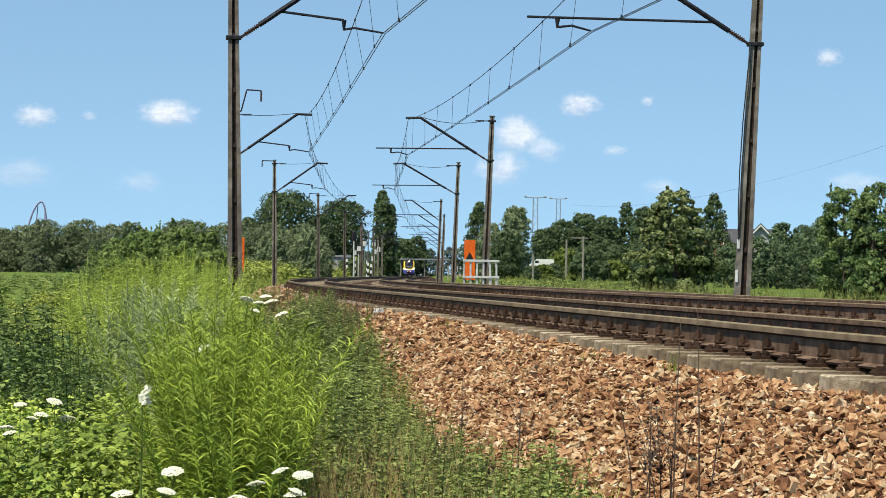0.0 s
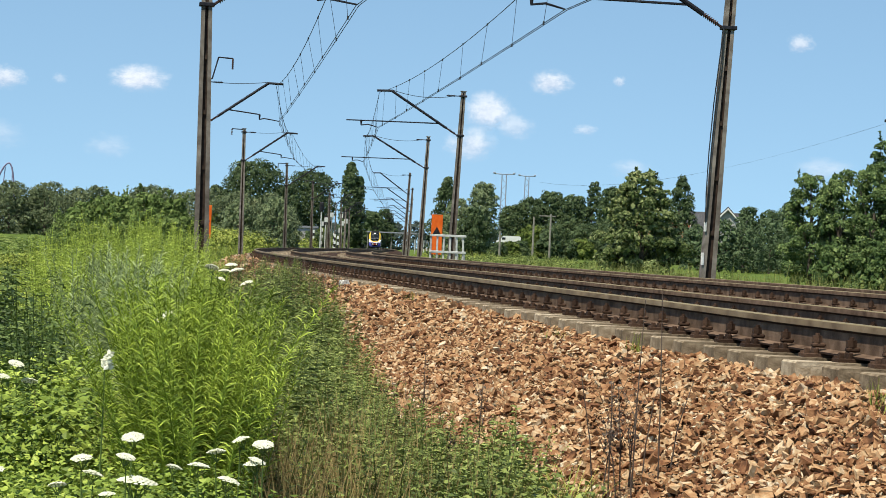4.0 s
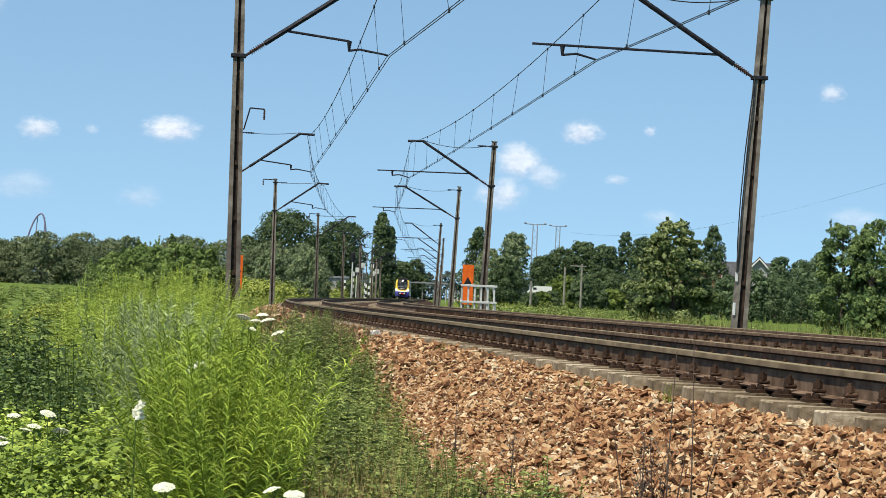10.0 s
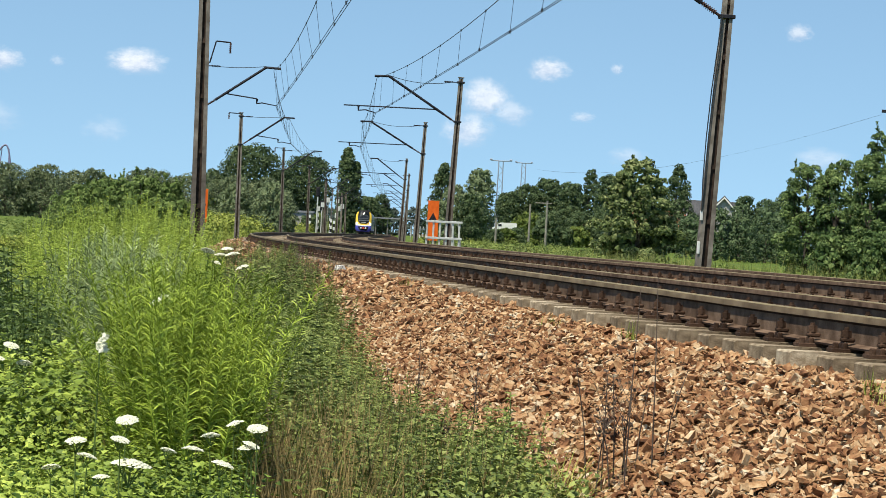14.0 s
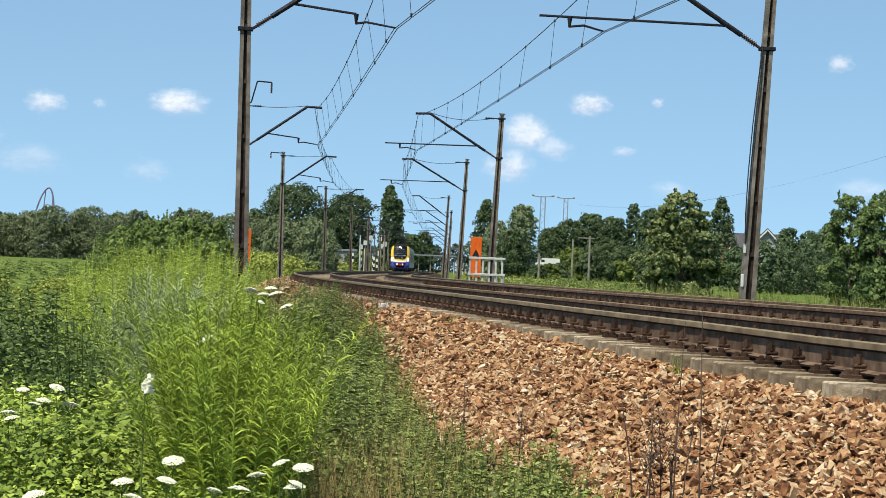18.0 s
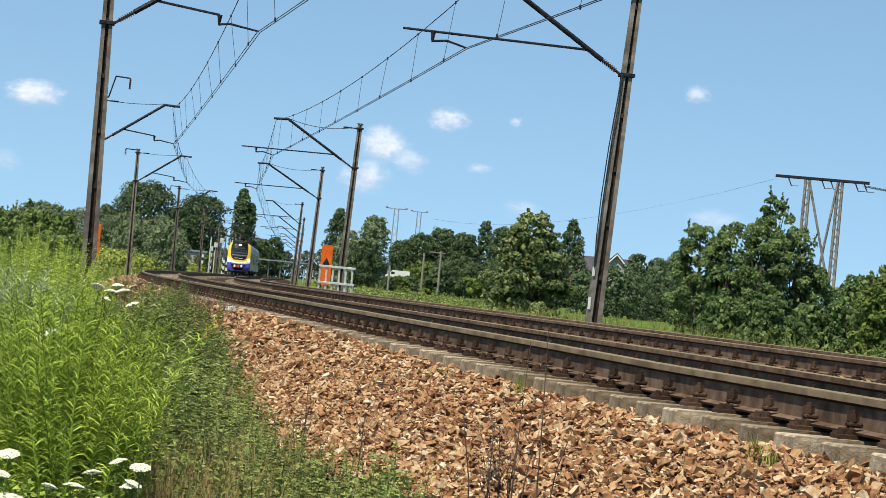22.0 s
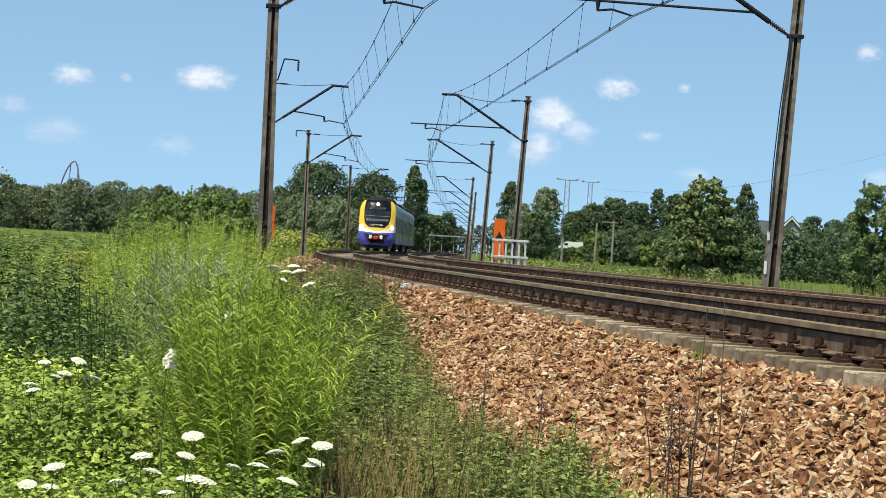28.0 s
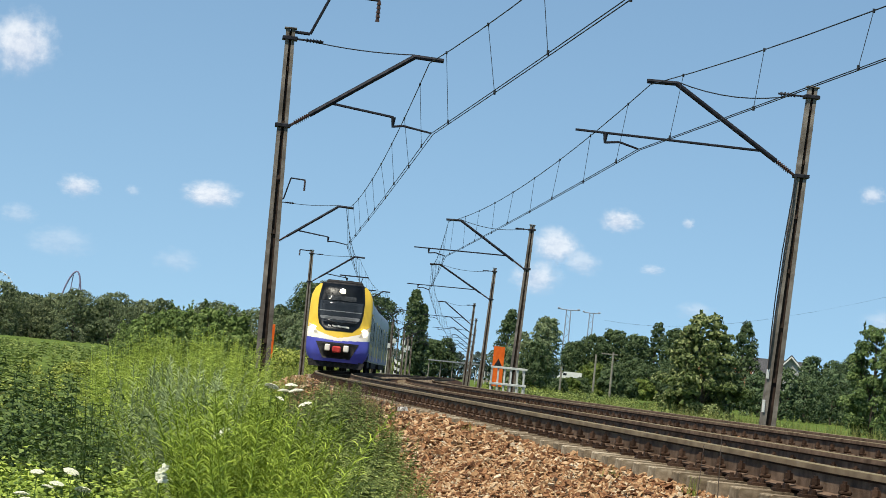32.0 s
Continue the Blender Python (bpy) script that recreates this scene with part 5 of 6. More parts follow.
def signal(x, y, h, kind):
    g = ground_at(x, y)
    if kind == "signal":
        root = thing("railway_signal", "dark light signal with a round hood on a banded post", "signal", pose(x, y, g), "crossing signals")
        bm = bmesh.new()
        rod(bm, (0, 0, -0.3), (0, 0, h), 0.11, 0.11, 8)
        part("post", bm, WHITE_OLD, root)
        part("head", bmesh_box((-0.35, -0.2, h - 0.3), (0.35, 0.1, h + 1.3), 0.1), BLACK, root)
        for k in range(3):
            bm = bmesh.new()
            rod(bm, (0, -0.32, h + 0.05 + 0.42 * k), (0, -0.2, h + 0.05 + 0.42 * k), 0.15, 0.15, 10)
            part("lens_hood", bm, DARK_STEEL, root)
    elif kind == "band":
        root = thing("marker_post", "white and dark banded marker post beside the crossing", "post", pose(x, y, g), "banded posts")
        n = 6
        for k in range(n):
            part("band", bmesh_box((-0.16, -0.1, h * k / n), (0.16, 0.1, h * (k + 1) / n - 0.004)), WHITE if k % 2 else BLACK, root)
    elif kind == "pole":
        root = thing("utility_pole", "grey pole beside the level crossing", "utility pole", pose(x, y, g), "crossing poles")
        bm = bmesh.new()
        rod(bm, (0, 0, -0.3), (0, 0, h), 0.12, 0.09, 8)
        part("post", bm, MAST_STEEL, root)
    else:
        root = thing("crossing_board", "small white board on a post beside the crossing", "sign", pose(x, y, g), "crossing boards")
        bm = bmesh.new()
        rod(bm, (0, 0, -0.3), (0, 0, h), 0.07, 0.07, 6)
        part("post", bm, GREY_OLD, root)
        part("plate", bmesh_box((-0.3, -0.12, h - 0.4), (0.3, -0.06, h + 0.4), 0.02), WHITE_OLD, root)


for x, y, h, kind in ((-16.6, 420, 3.6, "band"), (-15.2, 410, 9.5, "pole"), (-13.6, 400, 3.4, "band"), (-13.2, 392, 8.6, "pole"), (-14.6, 385, 4.6, "signal"), (-12.4, 405, 5.4, "board"), (-11.9, 380, 4.0, "board"), (-11.4, 388, 8.0, "pole"), (-11.7, 398, 6.4, "signal"), (-11.0, 380, 5.6, "board"), (-10.8, 372, 7.0, "pole"), (-15.9, 402, 4.4, "board"), (-12.9, 415, 6.8, "board"), (-17.5, 398, 8.5, "pole"), (-14.9, 372, 6.6, "signal"), (-14.2, 376, 5.2, "board"), (-13.0, 368, 6.2, "board"), (-12.3, 366, 3.2, "band"), (-11.6, 360, 3.0, "band"), (-15.8, 366, 3.0, "band")):
    signal(x, y, h, kind)
hut = thing("crossing_hut", "low pale crossing-keeper hut with a flat roof", "hut", pose(-20.5, 436, ground_at(-20.5, 436)))
part("wall", bmesh_box((-2.2, 0, -0.2), (2.2, 4, 3.6), 0.02), PLASTER, hut)
part("roof", bmesh_box((-2.5, -0.3, 3.6), (2.5, 4.3, 4.0), 0.03), STATION_ROOF, hut)

# ---- the coaster's arch over the trees ----
COASTER_PAINT = material("pale_coaster_paint", [(0.14, 0.125, 0.20), (0.21, 0.19, 0.28)], scale=2, rough=0.6, bump=0)
coaster = thing("roller_coaster", "tall pale arch of a roller coaster over the wood", "roller coaster", pose(-213, 1182, 0, 0, 0, 8))
for k, off in enumerate((-0.9, 0.9)):
    pts = []
    for u in np.linspace(0, 1, 22):
        a = math.pi * u
        pts.append((-3.4 * math.cos(a) * (1 - 0.15 * math.sin(a)) - (4.6 * (1 - 2 * u) ** 1.3 if u < 0.5 else 0), off, 14 + 22 * math.sin(a) ** 0.75))
    rail = wire_mesh("coaster_rail", pts, 0.45, 6)
    rail.materials.clear()
    rail.materials.append(COASTER_PAINT)
    part("rail", rail, None, coaster)
for x0, x1, z in ((-4.5, -1.8, 34), (1.9, 1.9, 34), (3.9, 3.9, 27)):
    bm = bmesh.new()
    rod(bm, (x0, 0, 0), (x1, 0, z), 0.30, 0.24, 6)
    part("support", bm, COASTER_PAINT, coaster)

# ---- the big wheel beside it ----
WHEEL_PAINT = material("white_wheel_paint", [(0.62, 0.64, 0.68), (0.78, 0.80, 0.82)], scale=2, rough=0.5, bump=0)
CABIN_PAINT = material("grey_cabin_paint", [(0.26, 0.28, 0.33), (0.36, 0.38, 0.43)], scale=2, rough=0.5, bump=0)
wheel = thing("ferris_wheel", "far white Ferris wheel with small grey cabins over the wood", "ferris wheel", pose(-254.3, 1172.7, 0, 0, 0, 12))
HUB_Z, RIM_R = 22.0, 10.2
for off in (-0.7, 0.7):
    rim = wire_mesh("wheel_rim", [(RIM_R * math.cos(a), off, HUB_Z + RIM_R * math.sin(a)) for a in np.linspace(0, 2 * math.pi, 49)], 0.10, 5)
    rim.materials.clear()
    rim.materials.append(WHEEL_PAINT)
    part("rim", rim, None, wheel)
for k in range(12):
    a = 2 * math.pi * k / 12
    bm = bmesh.new()
    rod(bm, (0, 0, HUB_Z), (RIM_R * math.cos(a), 0, HUB_Z + RIM_R * math.sin(a)), 0.05, 0.05, 5)
    part("spoke", bm, WHEEL_PAINT, wheel)
for k in range(24):
    a = 2 * math.pi * k / 24
    cx, cz = (RIM_R + 0.1) * math.cos(a), HUB_Z + (RIM_R + 0.1) * math.sin(a)
    part("cabin", bmesh_box((cx - 0.6, -0.6, cz - 1.0), (cx + 0.6, 0.6, cz - 0.1), 0.15), CABIN_PAINT, wheel)
for x0 in (-6, 6):
    bm = bmesh.new()
    rod(bm, (x0, 1.2, 0), (0, 1.2, HUB_Z), 0.3, 0.25, 6)
    part("support", bm, WHEEL_PAINT, wheel)
bm = bmesh.new()
rod(bm, (0, -1.0, HUB_Z), (0, 1.4, HUB_Z), 0.6, 0.6, 10)
part("hub", bm, WHEEL_PAINT, wheel)


# ---- clouds: soft puffs far away ----
def cloud_material():
    m = bpy.data.materials.new("painted_cloud_glow")
    m.use_nodes = True
    t = m.node_tree
    t.nodes.remove(t.nodes["Principled BSDF"])
    tc = t.nodes.new("ShaderNodeTexCoord")
    oi = t.nodes.new("ShaderNodeObjectInfo")
    seed = t.nodes.new("ShaderNodeMath")
    seed.operation = "MULTIPLY"
    seed.inputs[1].default_value = 60.0
    link(t, oi.outputs["Random"], seed.inputs[0])
    no = t.nodes.new("ShaderNodeTexNoise")
    no.noise_dimensions = "4D"
    no.inputs["Scale"].default_value, no.inputs["Detail"].default_value, no.inputs["Roughness"].default_value = 2.6, 6, 0.62
    link(t, tc.outputs["Object"], no.inputs["Vector"])
    link(t, seed.outputs[0], no.inputs["W"])
    # fades from the middle outwards, flatter below
    sep = t.nodes.new("ShaderNodeSeparateXYZ")
    link(t, tc.outputs["Object"], sep.inputs[0])
    r = t.nodes.new("ShaderNodeVectorMath")
    r.operation = "LENGTH"
    link(t, tc.outputs["Object"], r.inputs[0])
    fall = t.nodes.new("ShaderNodeMapRange")
    fall.inputs["From Min"].default_value, fall.inputs["From Max"].default_value = 0.15, 1.0
    fall.inputs["To Min"].default_value, fall.inputs["To Max"].default_value = 0.62, -0.42
    link(t, r.outputs["Value"], fall.inputs["Value"])
    add = t.nodes.new("ShaderNodeMath")
    add.operation = "ADD"
    link(t, no.outputs["Fac"], add.inputs[0])
    link(t, fall.outputs[0], add.inputs[1])
    al = t.nodes.new("ShaderNodeMapRange")
    al.inputs["From Min"].default_value, al.inputs["From Max"].default_value = 0.38, 1.15
    al.interpolation_type = "SMOOTHSTEP"
    link(t, add.outputs[0], al.inputs["Value"])
    # sunlit tops and grey undersides are painted by height and noise
    tint = t.nodes.new("ShaderNodeValToRGB")
    tint.color_ramp.elements[0].position, tint.color_ramp.elements[1].position = 0.30, 0.62
    tint.color_ramp.elements[0].color, tint.color_ramp.elements[1].color = (0.55, 0.61, 0.73, 1), (0.86, 0.88, 0.91, 1)
    hz = t.nodes.new("ShaderNodeMath")
    hz.operation = "MULTIPLY_ADD"
    link(t, sep.outputs["Z"], hz.inputs[0])
    hz.inputs[1].default_value = 0.35
    link(t, no.outputs["Fac"], hz.inputs[2])
    link(t, hz.outputs[0], tint.inputs[0])
    # the sheet glows by itself in place of sunlight on vapour
    em = t.nodes.new("ShaderNodeEmission")
    link(t, tint.outputs[0], em.inputs[0])
    em.inputs[1].default_value = 0.82
    tr = t.nodes.new("ShaderNodeBsdfTransparent")
    op = t.nodes.new("ShaderNodeMath")
    op.operation = "MULTIPLY"
    link(t, al.outputs[0], op.inputs[0])
    att = t.nodes.new("ShaderNodeAttribute")
    att.attribute_type, att.attribute_name = "OBJECT", "thick"
    link(t, att.outputs["Fac"], op.inputs[1])
    mx = t.nodes.new("ShaderNodeMixShader")
    link(t, op.outputs[0], mx.inputs[0])
    link(t, tr.outputs[0], mx.inputs[1])
    link(t, em.outputs[0], mx.inputs[2])
    link(t, mx.outputs[0], t.nodes["Material Output"].inputs[0])
    return m


CLOUD = cloud_material()
CLOUD_SHEET = mesh_of("cloud", [(-1, 0, -1), (1, 0, -1), (1, 0, 1), (-1, 0, 1)], [(0, 1, 2, 3)], CLOUD)


def cloud(x, z, w, h, thick=1.0, label="small white fair-weather cloud in the blue sky"):
    """A soft glowing sheet three kilometres off, its light and shade painted in."""
    a = math.atan2(x, 2995)
    c = new("cloud", CLOUD_SHEET)
    c.matrix_basis = pose(x - 8, 2995, z + 11, 0, 0, -math.degrees(a)) @ Matrix.Diagonal((w * 0.66, 1, h, 1))
    c["thick"] = thick * 0.85
    tagged(c, label, "cloud", "clouds", "structure")


for x, z, w, h, k in ((-364, 201, 92, 30, 0.95), (-542, 195, 64, 26, 0.8), (106, 179, 76, 42, 0.85), (84, 134, 78, 36, 0.75), (142, 160, 60, 26, 0.5), (187, 221, 68, 26, 0.85), (521, 288, 42, 20, 0.65), (-640, 380, 110, 72, 0.95), (237, 159, 40, 12, 0.45), (279, 226, 22, 12, 0.5), (-560, 118, 110, 34, 0.28), (-400, 108, 70, 26, 0.25), (-470, 196, 24, 12, 0.3), (300, 110, 60, 20, 0.3), (560, 120, 90, 26, 0.35), (-620, 150, 60, 22, 0.3)):
    cloud(x, z, w, h, k)


# ---- weeds of the verge ----
GOLDEN = material("goldenrod_leaves", [(0.035, 0.06, 0.006), (0.19, 0.26, 0.03), (0.44, 0.54, 0.078)], scale=0.8, rough=0.5, bump=0, random="island", spread=0.5, leaf=0.15, specular=0.12)
# brighter copy of the goldenrod: sunlight put into the colour against self-shadow
GOLDEN_LIT = material("brightened_bank_goldenrod_leaves", [(0.07, 0.105, 0.014), (0.29, 0.37, 0.055), (0.58, 0.68, 0.125)], scale=0.8, rough=0.5, bump=0, random="island", spread=0.5, leaf=0.15, specular=0.12)
HERB = material("herb_leaves", [(0.02, 0.035, 0.009), (0.085, 0.128, 0.032), (0.25, 0.32, 0.09)], scale=0.9, rough=0.5, bump=0, random="island", spread=0.5, leaf=0.15, specular=0.12)
HERB_DARK = material("dark_nettle_leaves", [(0.016, 0.03, 0.009), (0.07, 0.108, 0.028), (0.235, 0.30, 0.085)], scale=0.9, rough=0.5, bump=0, random="island", spread=0.5, leaf=0.14, specular=0.12)
SHOOT = material("leafy_shoot_leaves", [(0.026, 0.041, 0.011), (0.125, 0.163, 0.04), (0.37, 0.42, 0.122)], scale=0.9, rough=0.5, bump=0, random="island", spread=0.5, leaf=0.15, specular=0.12)
MUGWORT = material("mugwort_leaves", [(0.06, 0.085, 0.036), (0.215, 0.27, 0.112), (0.46, 0.53, 0.24)], scale=0.9, rough=0.5, bump=0, random="island", spread=0.5, leaf=0.15, specular=0.12)
COVER = material("ground_cover_leaves", [(0.04, 0.07, 0.012), (0.2, 0.27, 0.045), (0.52, 0.6, 0.12)], scale=0.7, rough=0.5, bump=0, random="island", spread=0.5, leaf=0.15, specular=0.12)
STRAW = material("dry_grass", [(0.13, 0.095, 0.036), (0.25, 0.185, 0.075), (0.4, 0.31, 0.14)], scale=1.0, rough=0.7, bump=0, random="island", spread=0.6, leaf=0.2)
GRASS = material("green_grass", [(0.05, 0.071, 0.012), (0.191, 0.228, 0.042), (0.463, 0.476, 0.112)], scale=0.8, rough=0.55, bump=0, random="island", spread=0.5, leaf=0.15, specular=0.12)
DRY_STEM = material("dark_dry_stems", [(0.04, 0.028, 0.024), (0.085, 0.063, 0.05), (0.15, 0.115, 0.09)], scale=6, rough=0.85, bump=0.2)
PETAL = material("white_umbel_florets", [(0.582, 0.592, 0.444), (0.775, 0.759, 0.615)], scale=20, rough=0.7, bump=0, random="island", spread=0.4, leaf=0.2)
STEM_GREEN = material("green_stem", [(0.06, 0.10, 0.025), (0.12, 0.17, 0.045)], scale=8, rough=0.6, bump=0)
CROP = material("field_crop", [(0.045, 0.072, 0.018), (0.15, 0.195, 0.048), (0.33, 0.38, 0.11)], scale=0.8, rough=0.5, bump=0, random="island", spread=0.5, leaf=0.15, specular=0.12)
STRAW_GREEN = material("seeding_grass", [(0.07, 0.085, 0.022), (0.17, 0.185, 0.05), (0.33, 0.31, 0.11)], scale=0.8, rough=0.6, bump=0, random="island", spread=0.5, leaf=0.15, specular=0.12)


def blade(base, direction, length, width, droop, n, side):
    """A strip of n quads that leaves base along direction and bends down."""
    v, p, d = [], np.array(base, float), np.array(direction, float)
    for i in range(n + 1):
        u = i / n
        w = width * (1 - u) ** 0.6 * (0.55 + 0.45 * min(1, 4 * u + 0.3))
        v += [p - side * w / 2, p + side * w / 2]
        d = d + np.array([0, 0, -droop / n])
        d /= np.linalg.norm(d)
        p = p + d * length / n
    f = [(2 * i, 2 * i + 1, 2 * i + 3, 2 * i + 2) for i in range(n)]
    return np.array(v), np.array(f)


def join(pieces):
    vs, fs, b = [], [], 0
    for v, f in pieces:
        vs.append(v)
        fs.append(f + b)
        b += len(v)
    return np.concatenate(vs), np.concatenate(fs)


def stem_piece(h, r, lean, rng, n=4):
    """A three-sided stalk of quads."""
    v, f = [], []
    for i in range(n + 1):
        u = i / n
        c = np.array([lean[0] * u * u, lean[1] * u * u, h * u])
        rr = r * (1 - 0.7 * u)
        for k in range(3):
            a = 2 * np.pi * k / 3
            v.append(c + np.array([rr * np.cos(a), rr * np.sin(a), 0]))
    for i in range(n):
        for k in range(3):
            a, b = 3 * i + k, 3 * i + (k + 1) % 3
            f.append((a, b, b + 3, a + 3))
    return np.array(v), np.array(f)


def leafy_stem(seed, h, leaves, length, width, rise, droop, start=0.12, n=2):
    """An upright weed: a stalk set with leaves all round, smaller towards the tip."""
    rng = np.random.default_rng(seed)
    lean = rng.normal(0, 0.08, 2) * h
    out = [stem_piece(h, 0.006, lean, rng)]
    for i in range(leaves):
        u = start + (1 - start) * (i + rng.uniform(0, 1)) / leaves
        a = i * 2.4 + rng.uniform(-0.4, 0.4)
        base = (lean[0] * u * u, lean[1] * u * u, h * u)
        k = (1 - 0.55 * u ** 2) * rng.uniform(0.7, 1.15)
        d = np.array([np.cos(a), np.sin(a), rise + 0.5 * u])
        d /= np.linalg.norm(d)
        tw = rng.uniform(-1.2, 1.2)
        s = np.array([-np.sin(a) * math.cos(tw), np.cos(a) * math.cos(tw), math.sin(tw)])
        out.append(blade(base, d, length * k, width * k, droop, n, s))
    return join(out)


def scatter(name, protos, places, scales, mat, label, category, seed, parent=None):
    """Many plants of a few shapes, each turned and sized its own way, as one stand."""
    rng = np.random.default_rng(seed)
    vs, fs, b = [], [], 0
    k = rng.integers(len(protos), size=len(places))
    for j, (pv, pf) in enumerate(protos):
        sel = np.where(k == j)[0]
        if not len(sel):
            continue
        a = rng.uniform(0, 2 * np.pi, len(sel))
        sc = scales[sel]
        c, s = np.cos(a), np.sin(a)
        x = (pv[None, :, 0] * c[:, None] - pv[None, :, 1] * s[:, None]) * sc[:, None]
        y = (pv[None, :, 0] * s[:, None] + pv[None, :, 1] * c[:, None]) * sc[:, None]
        z = pv[None, :, 2] * sc[:, None]
        tilt = rng.normal(0, 0.13, (len(sel), 2))
        x, y = x + z * tilt[:, :1], y + z * tilt[:, 1:]
        v = np.stack([x, y, z], -1) + places[sel][:, None, :]
        vs.append(v.reshape(-1, 3))
        f = pf[None] + (np.arange(len(sel)) * len(pv))[:, None, None] + b
        fs.append(f.reshape(-1, pf.shape[1]))
        b += len(sel) * len(pv)
    ob = new(name, mesh_of(name, np.concatenate(vs), np.concatenate(fs), mat))
    return tagged(ob, label, category, kind="stuff")


def fan(rng, n, a0, a1, r0, r1):
    """Places in a fan seen from the path: angles in degrees to the right of ahead, distances in metres."""
    a = np.radians(rng.uniform(a0, a1, n))
    r = np.sqrt(rng.uniform(r0 ** 2, r1 ** 2, n))
    x, y = r * np.sin(a), r * np.cos(a)
    return np.stack([x, y, ground_z(x, y)], 1)


def strip(rng, n, s0, s1, o0, o1):
    """Places beside the line, between two arc lengths and two offsets."""
    s, o = rng.uniform(s0, s1, n), rng.uniform(o0, o1, n)
    t = np.interp(s, LINE_S, LINE_T)
    x, y = np.interp(s, LINE_S, LINE_X) + o * np.cos(t), np.interp(s, LINE_S, LINE_Y) + o * np.sin(t)
    return np.stack([x, y, ground_z(x, y)], 1)


G_PROTO = [leafy_stem(i, 1.2, 150, 0.10, 0.0115, 1.0, 0.8, 0.22) for i in range(6)]
TALL_PROTO = [leafy_stem(70 + i, 1.6, 165, 0.11, 0.0165, 1.3, 0.75, 0.05, 1) for i in range(5)]
H_PROTO = [leafy_stem(10 + i, 1.0, 64, 0.11, 0.034, 0.7, 1.2, 0.06) for i in range(4)]
D_PROTO = [leafy_stem(15 + i, 1.2, 90, 0.10, 0.024, 0.5, 1.5, 0.05) for i in range(4)]
M_PROTO = [leafy_stem(20 + i, 1.0, 120, 0.075, 0.014, 0.95, 0.7, 0.06) for i in range(4)]


def tuft_proto(seed, blades, h, w, spread, droop):
    rng = np.random.default_rng(seed)
    out = []
    for i in range(blades):
        a = rng.uniform(0, 2 * np.pi)
        d = np.array([np.cos(a) * spread, np.sin(a) * spread, 1.0])
        d /= np.linalg.norm(d)
        s = np.array([-np.sin(a), np.cos(a), 0.0])
        out.append(blade((rng.normal(0, 0.04), rng.normal(0, 0.04), 0), d, h * rng.uniform(0.55, 1.1), w, droop * rng.uniform(0.3, 1.3), 3, s))
    return join(out)


TALL_GRASS = [tuft_proto(33 + i, 16, 0.95, 0.012, 0.3, 0.45) for i in range(4)]
T_PROTO = [tuft_proto(30 + i, 12, 0.5, 0.008, 0.5, 0.9) for i in range(4)]
S_PROTO = [tuft_proto(40 + i, 9, 0.72, 0.005, 0.28, 0.35) for i in range(4)]
B_PROTO = [leafy_stem(60 + i, 0.5, 28, 0.085, 0.027, 0.9, 1.2, 0.2) for i in range(5)]
F_PROTO = [leafy_stem(90 + i, 0.22, 14, 0.16, 0.05, 0.9, 0.9, 0.1, 1) for i in range(4)]


def round_leaved(seed, h, spread, n, size):
    """A short stalk under a loose head of small roundish leaves."""
    rng = np.random.default_rng(seed)
    d = rng.normal(size=(n, 3))
    d /= np.linalg.norm(d, axis=1, keepdims=True)
    d[:, 2] = np.abs(d[:, 2])
    p = d * rng.uniform(0.25, 1.0, (n, 1)) * np.array([spread, spread, 0.5 * h]) + np.array([0, 0, 0.5 * h])
    leaves = leaf_quads(p, d + rng.normal(0, 0.5, (n, 3)) + np.array([0, 0, 0.7]), size, rng, 0.85, 0.35)
    return join([stem_piece(0.75 * h, 0.005, rng.normal(0, 0.05, 2), rng, 2), leaves])


C_PROTO = [round_leaved(50 + i, 0.6, 0.19, 130, 0.0255) for i in range(6)]
C2_PROTO = [round_leaved(36 + i, 0.5, 0.16, 60, 0.032) for i in range(4)]
SHRUB_PROTO = [round_leaved(56 + i, 0.9, 0.3, 300, 0.034) for i in range(4)]
BUSHY_PROTO = [round_leaved(46 + i, 0.9, 0.32, 110, 0.09) for i in range(4)]


def angle_of(p):
    return np.degrees(np.arctan2(p[:, 0], p[:, 1]))


def grown(p, proto_h, angles, tops, r, low=0.72, high=1.04):
    """Sizes that bring plants of height proto_h up to about the given heights over rail level, which run along the fan of angles."""
    t = np.interp(angle_of(p), angles, tops)
    return np.clip((t - p[:, 2]) / proto_h, 0.15, 2.0) * r.uniform(low, high, len(p))


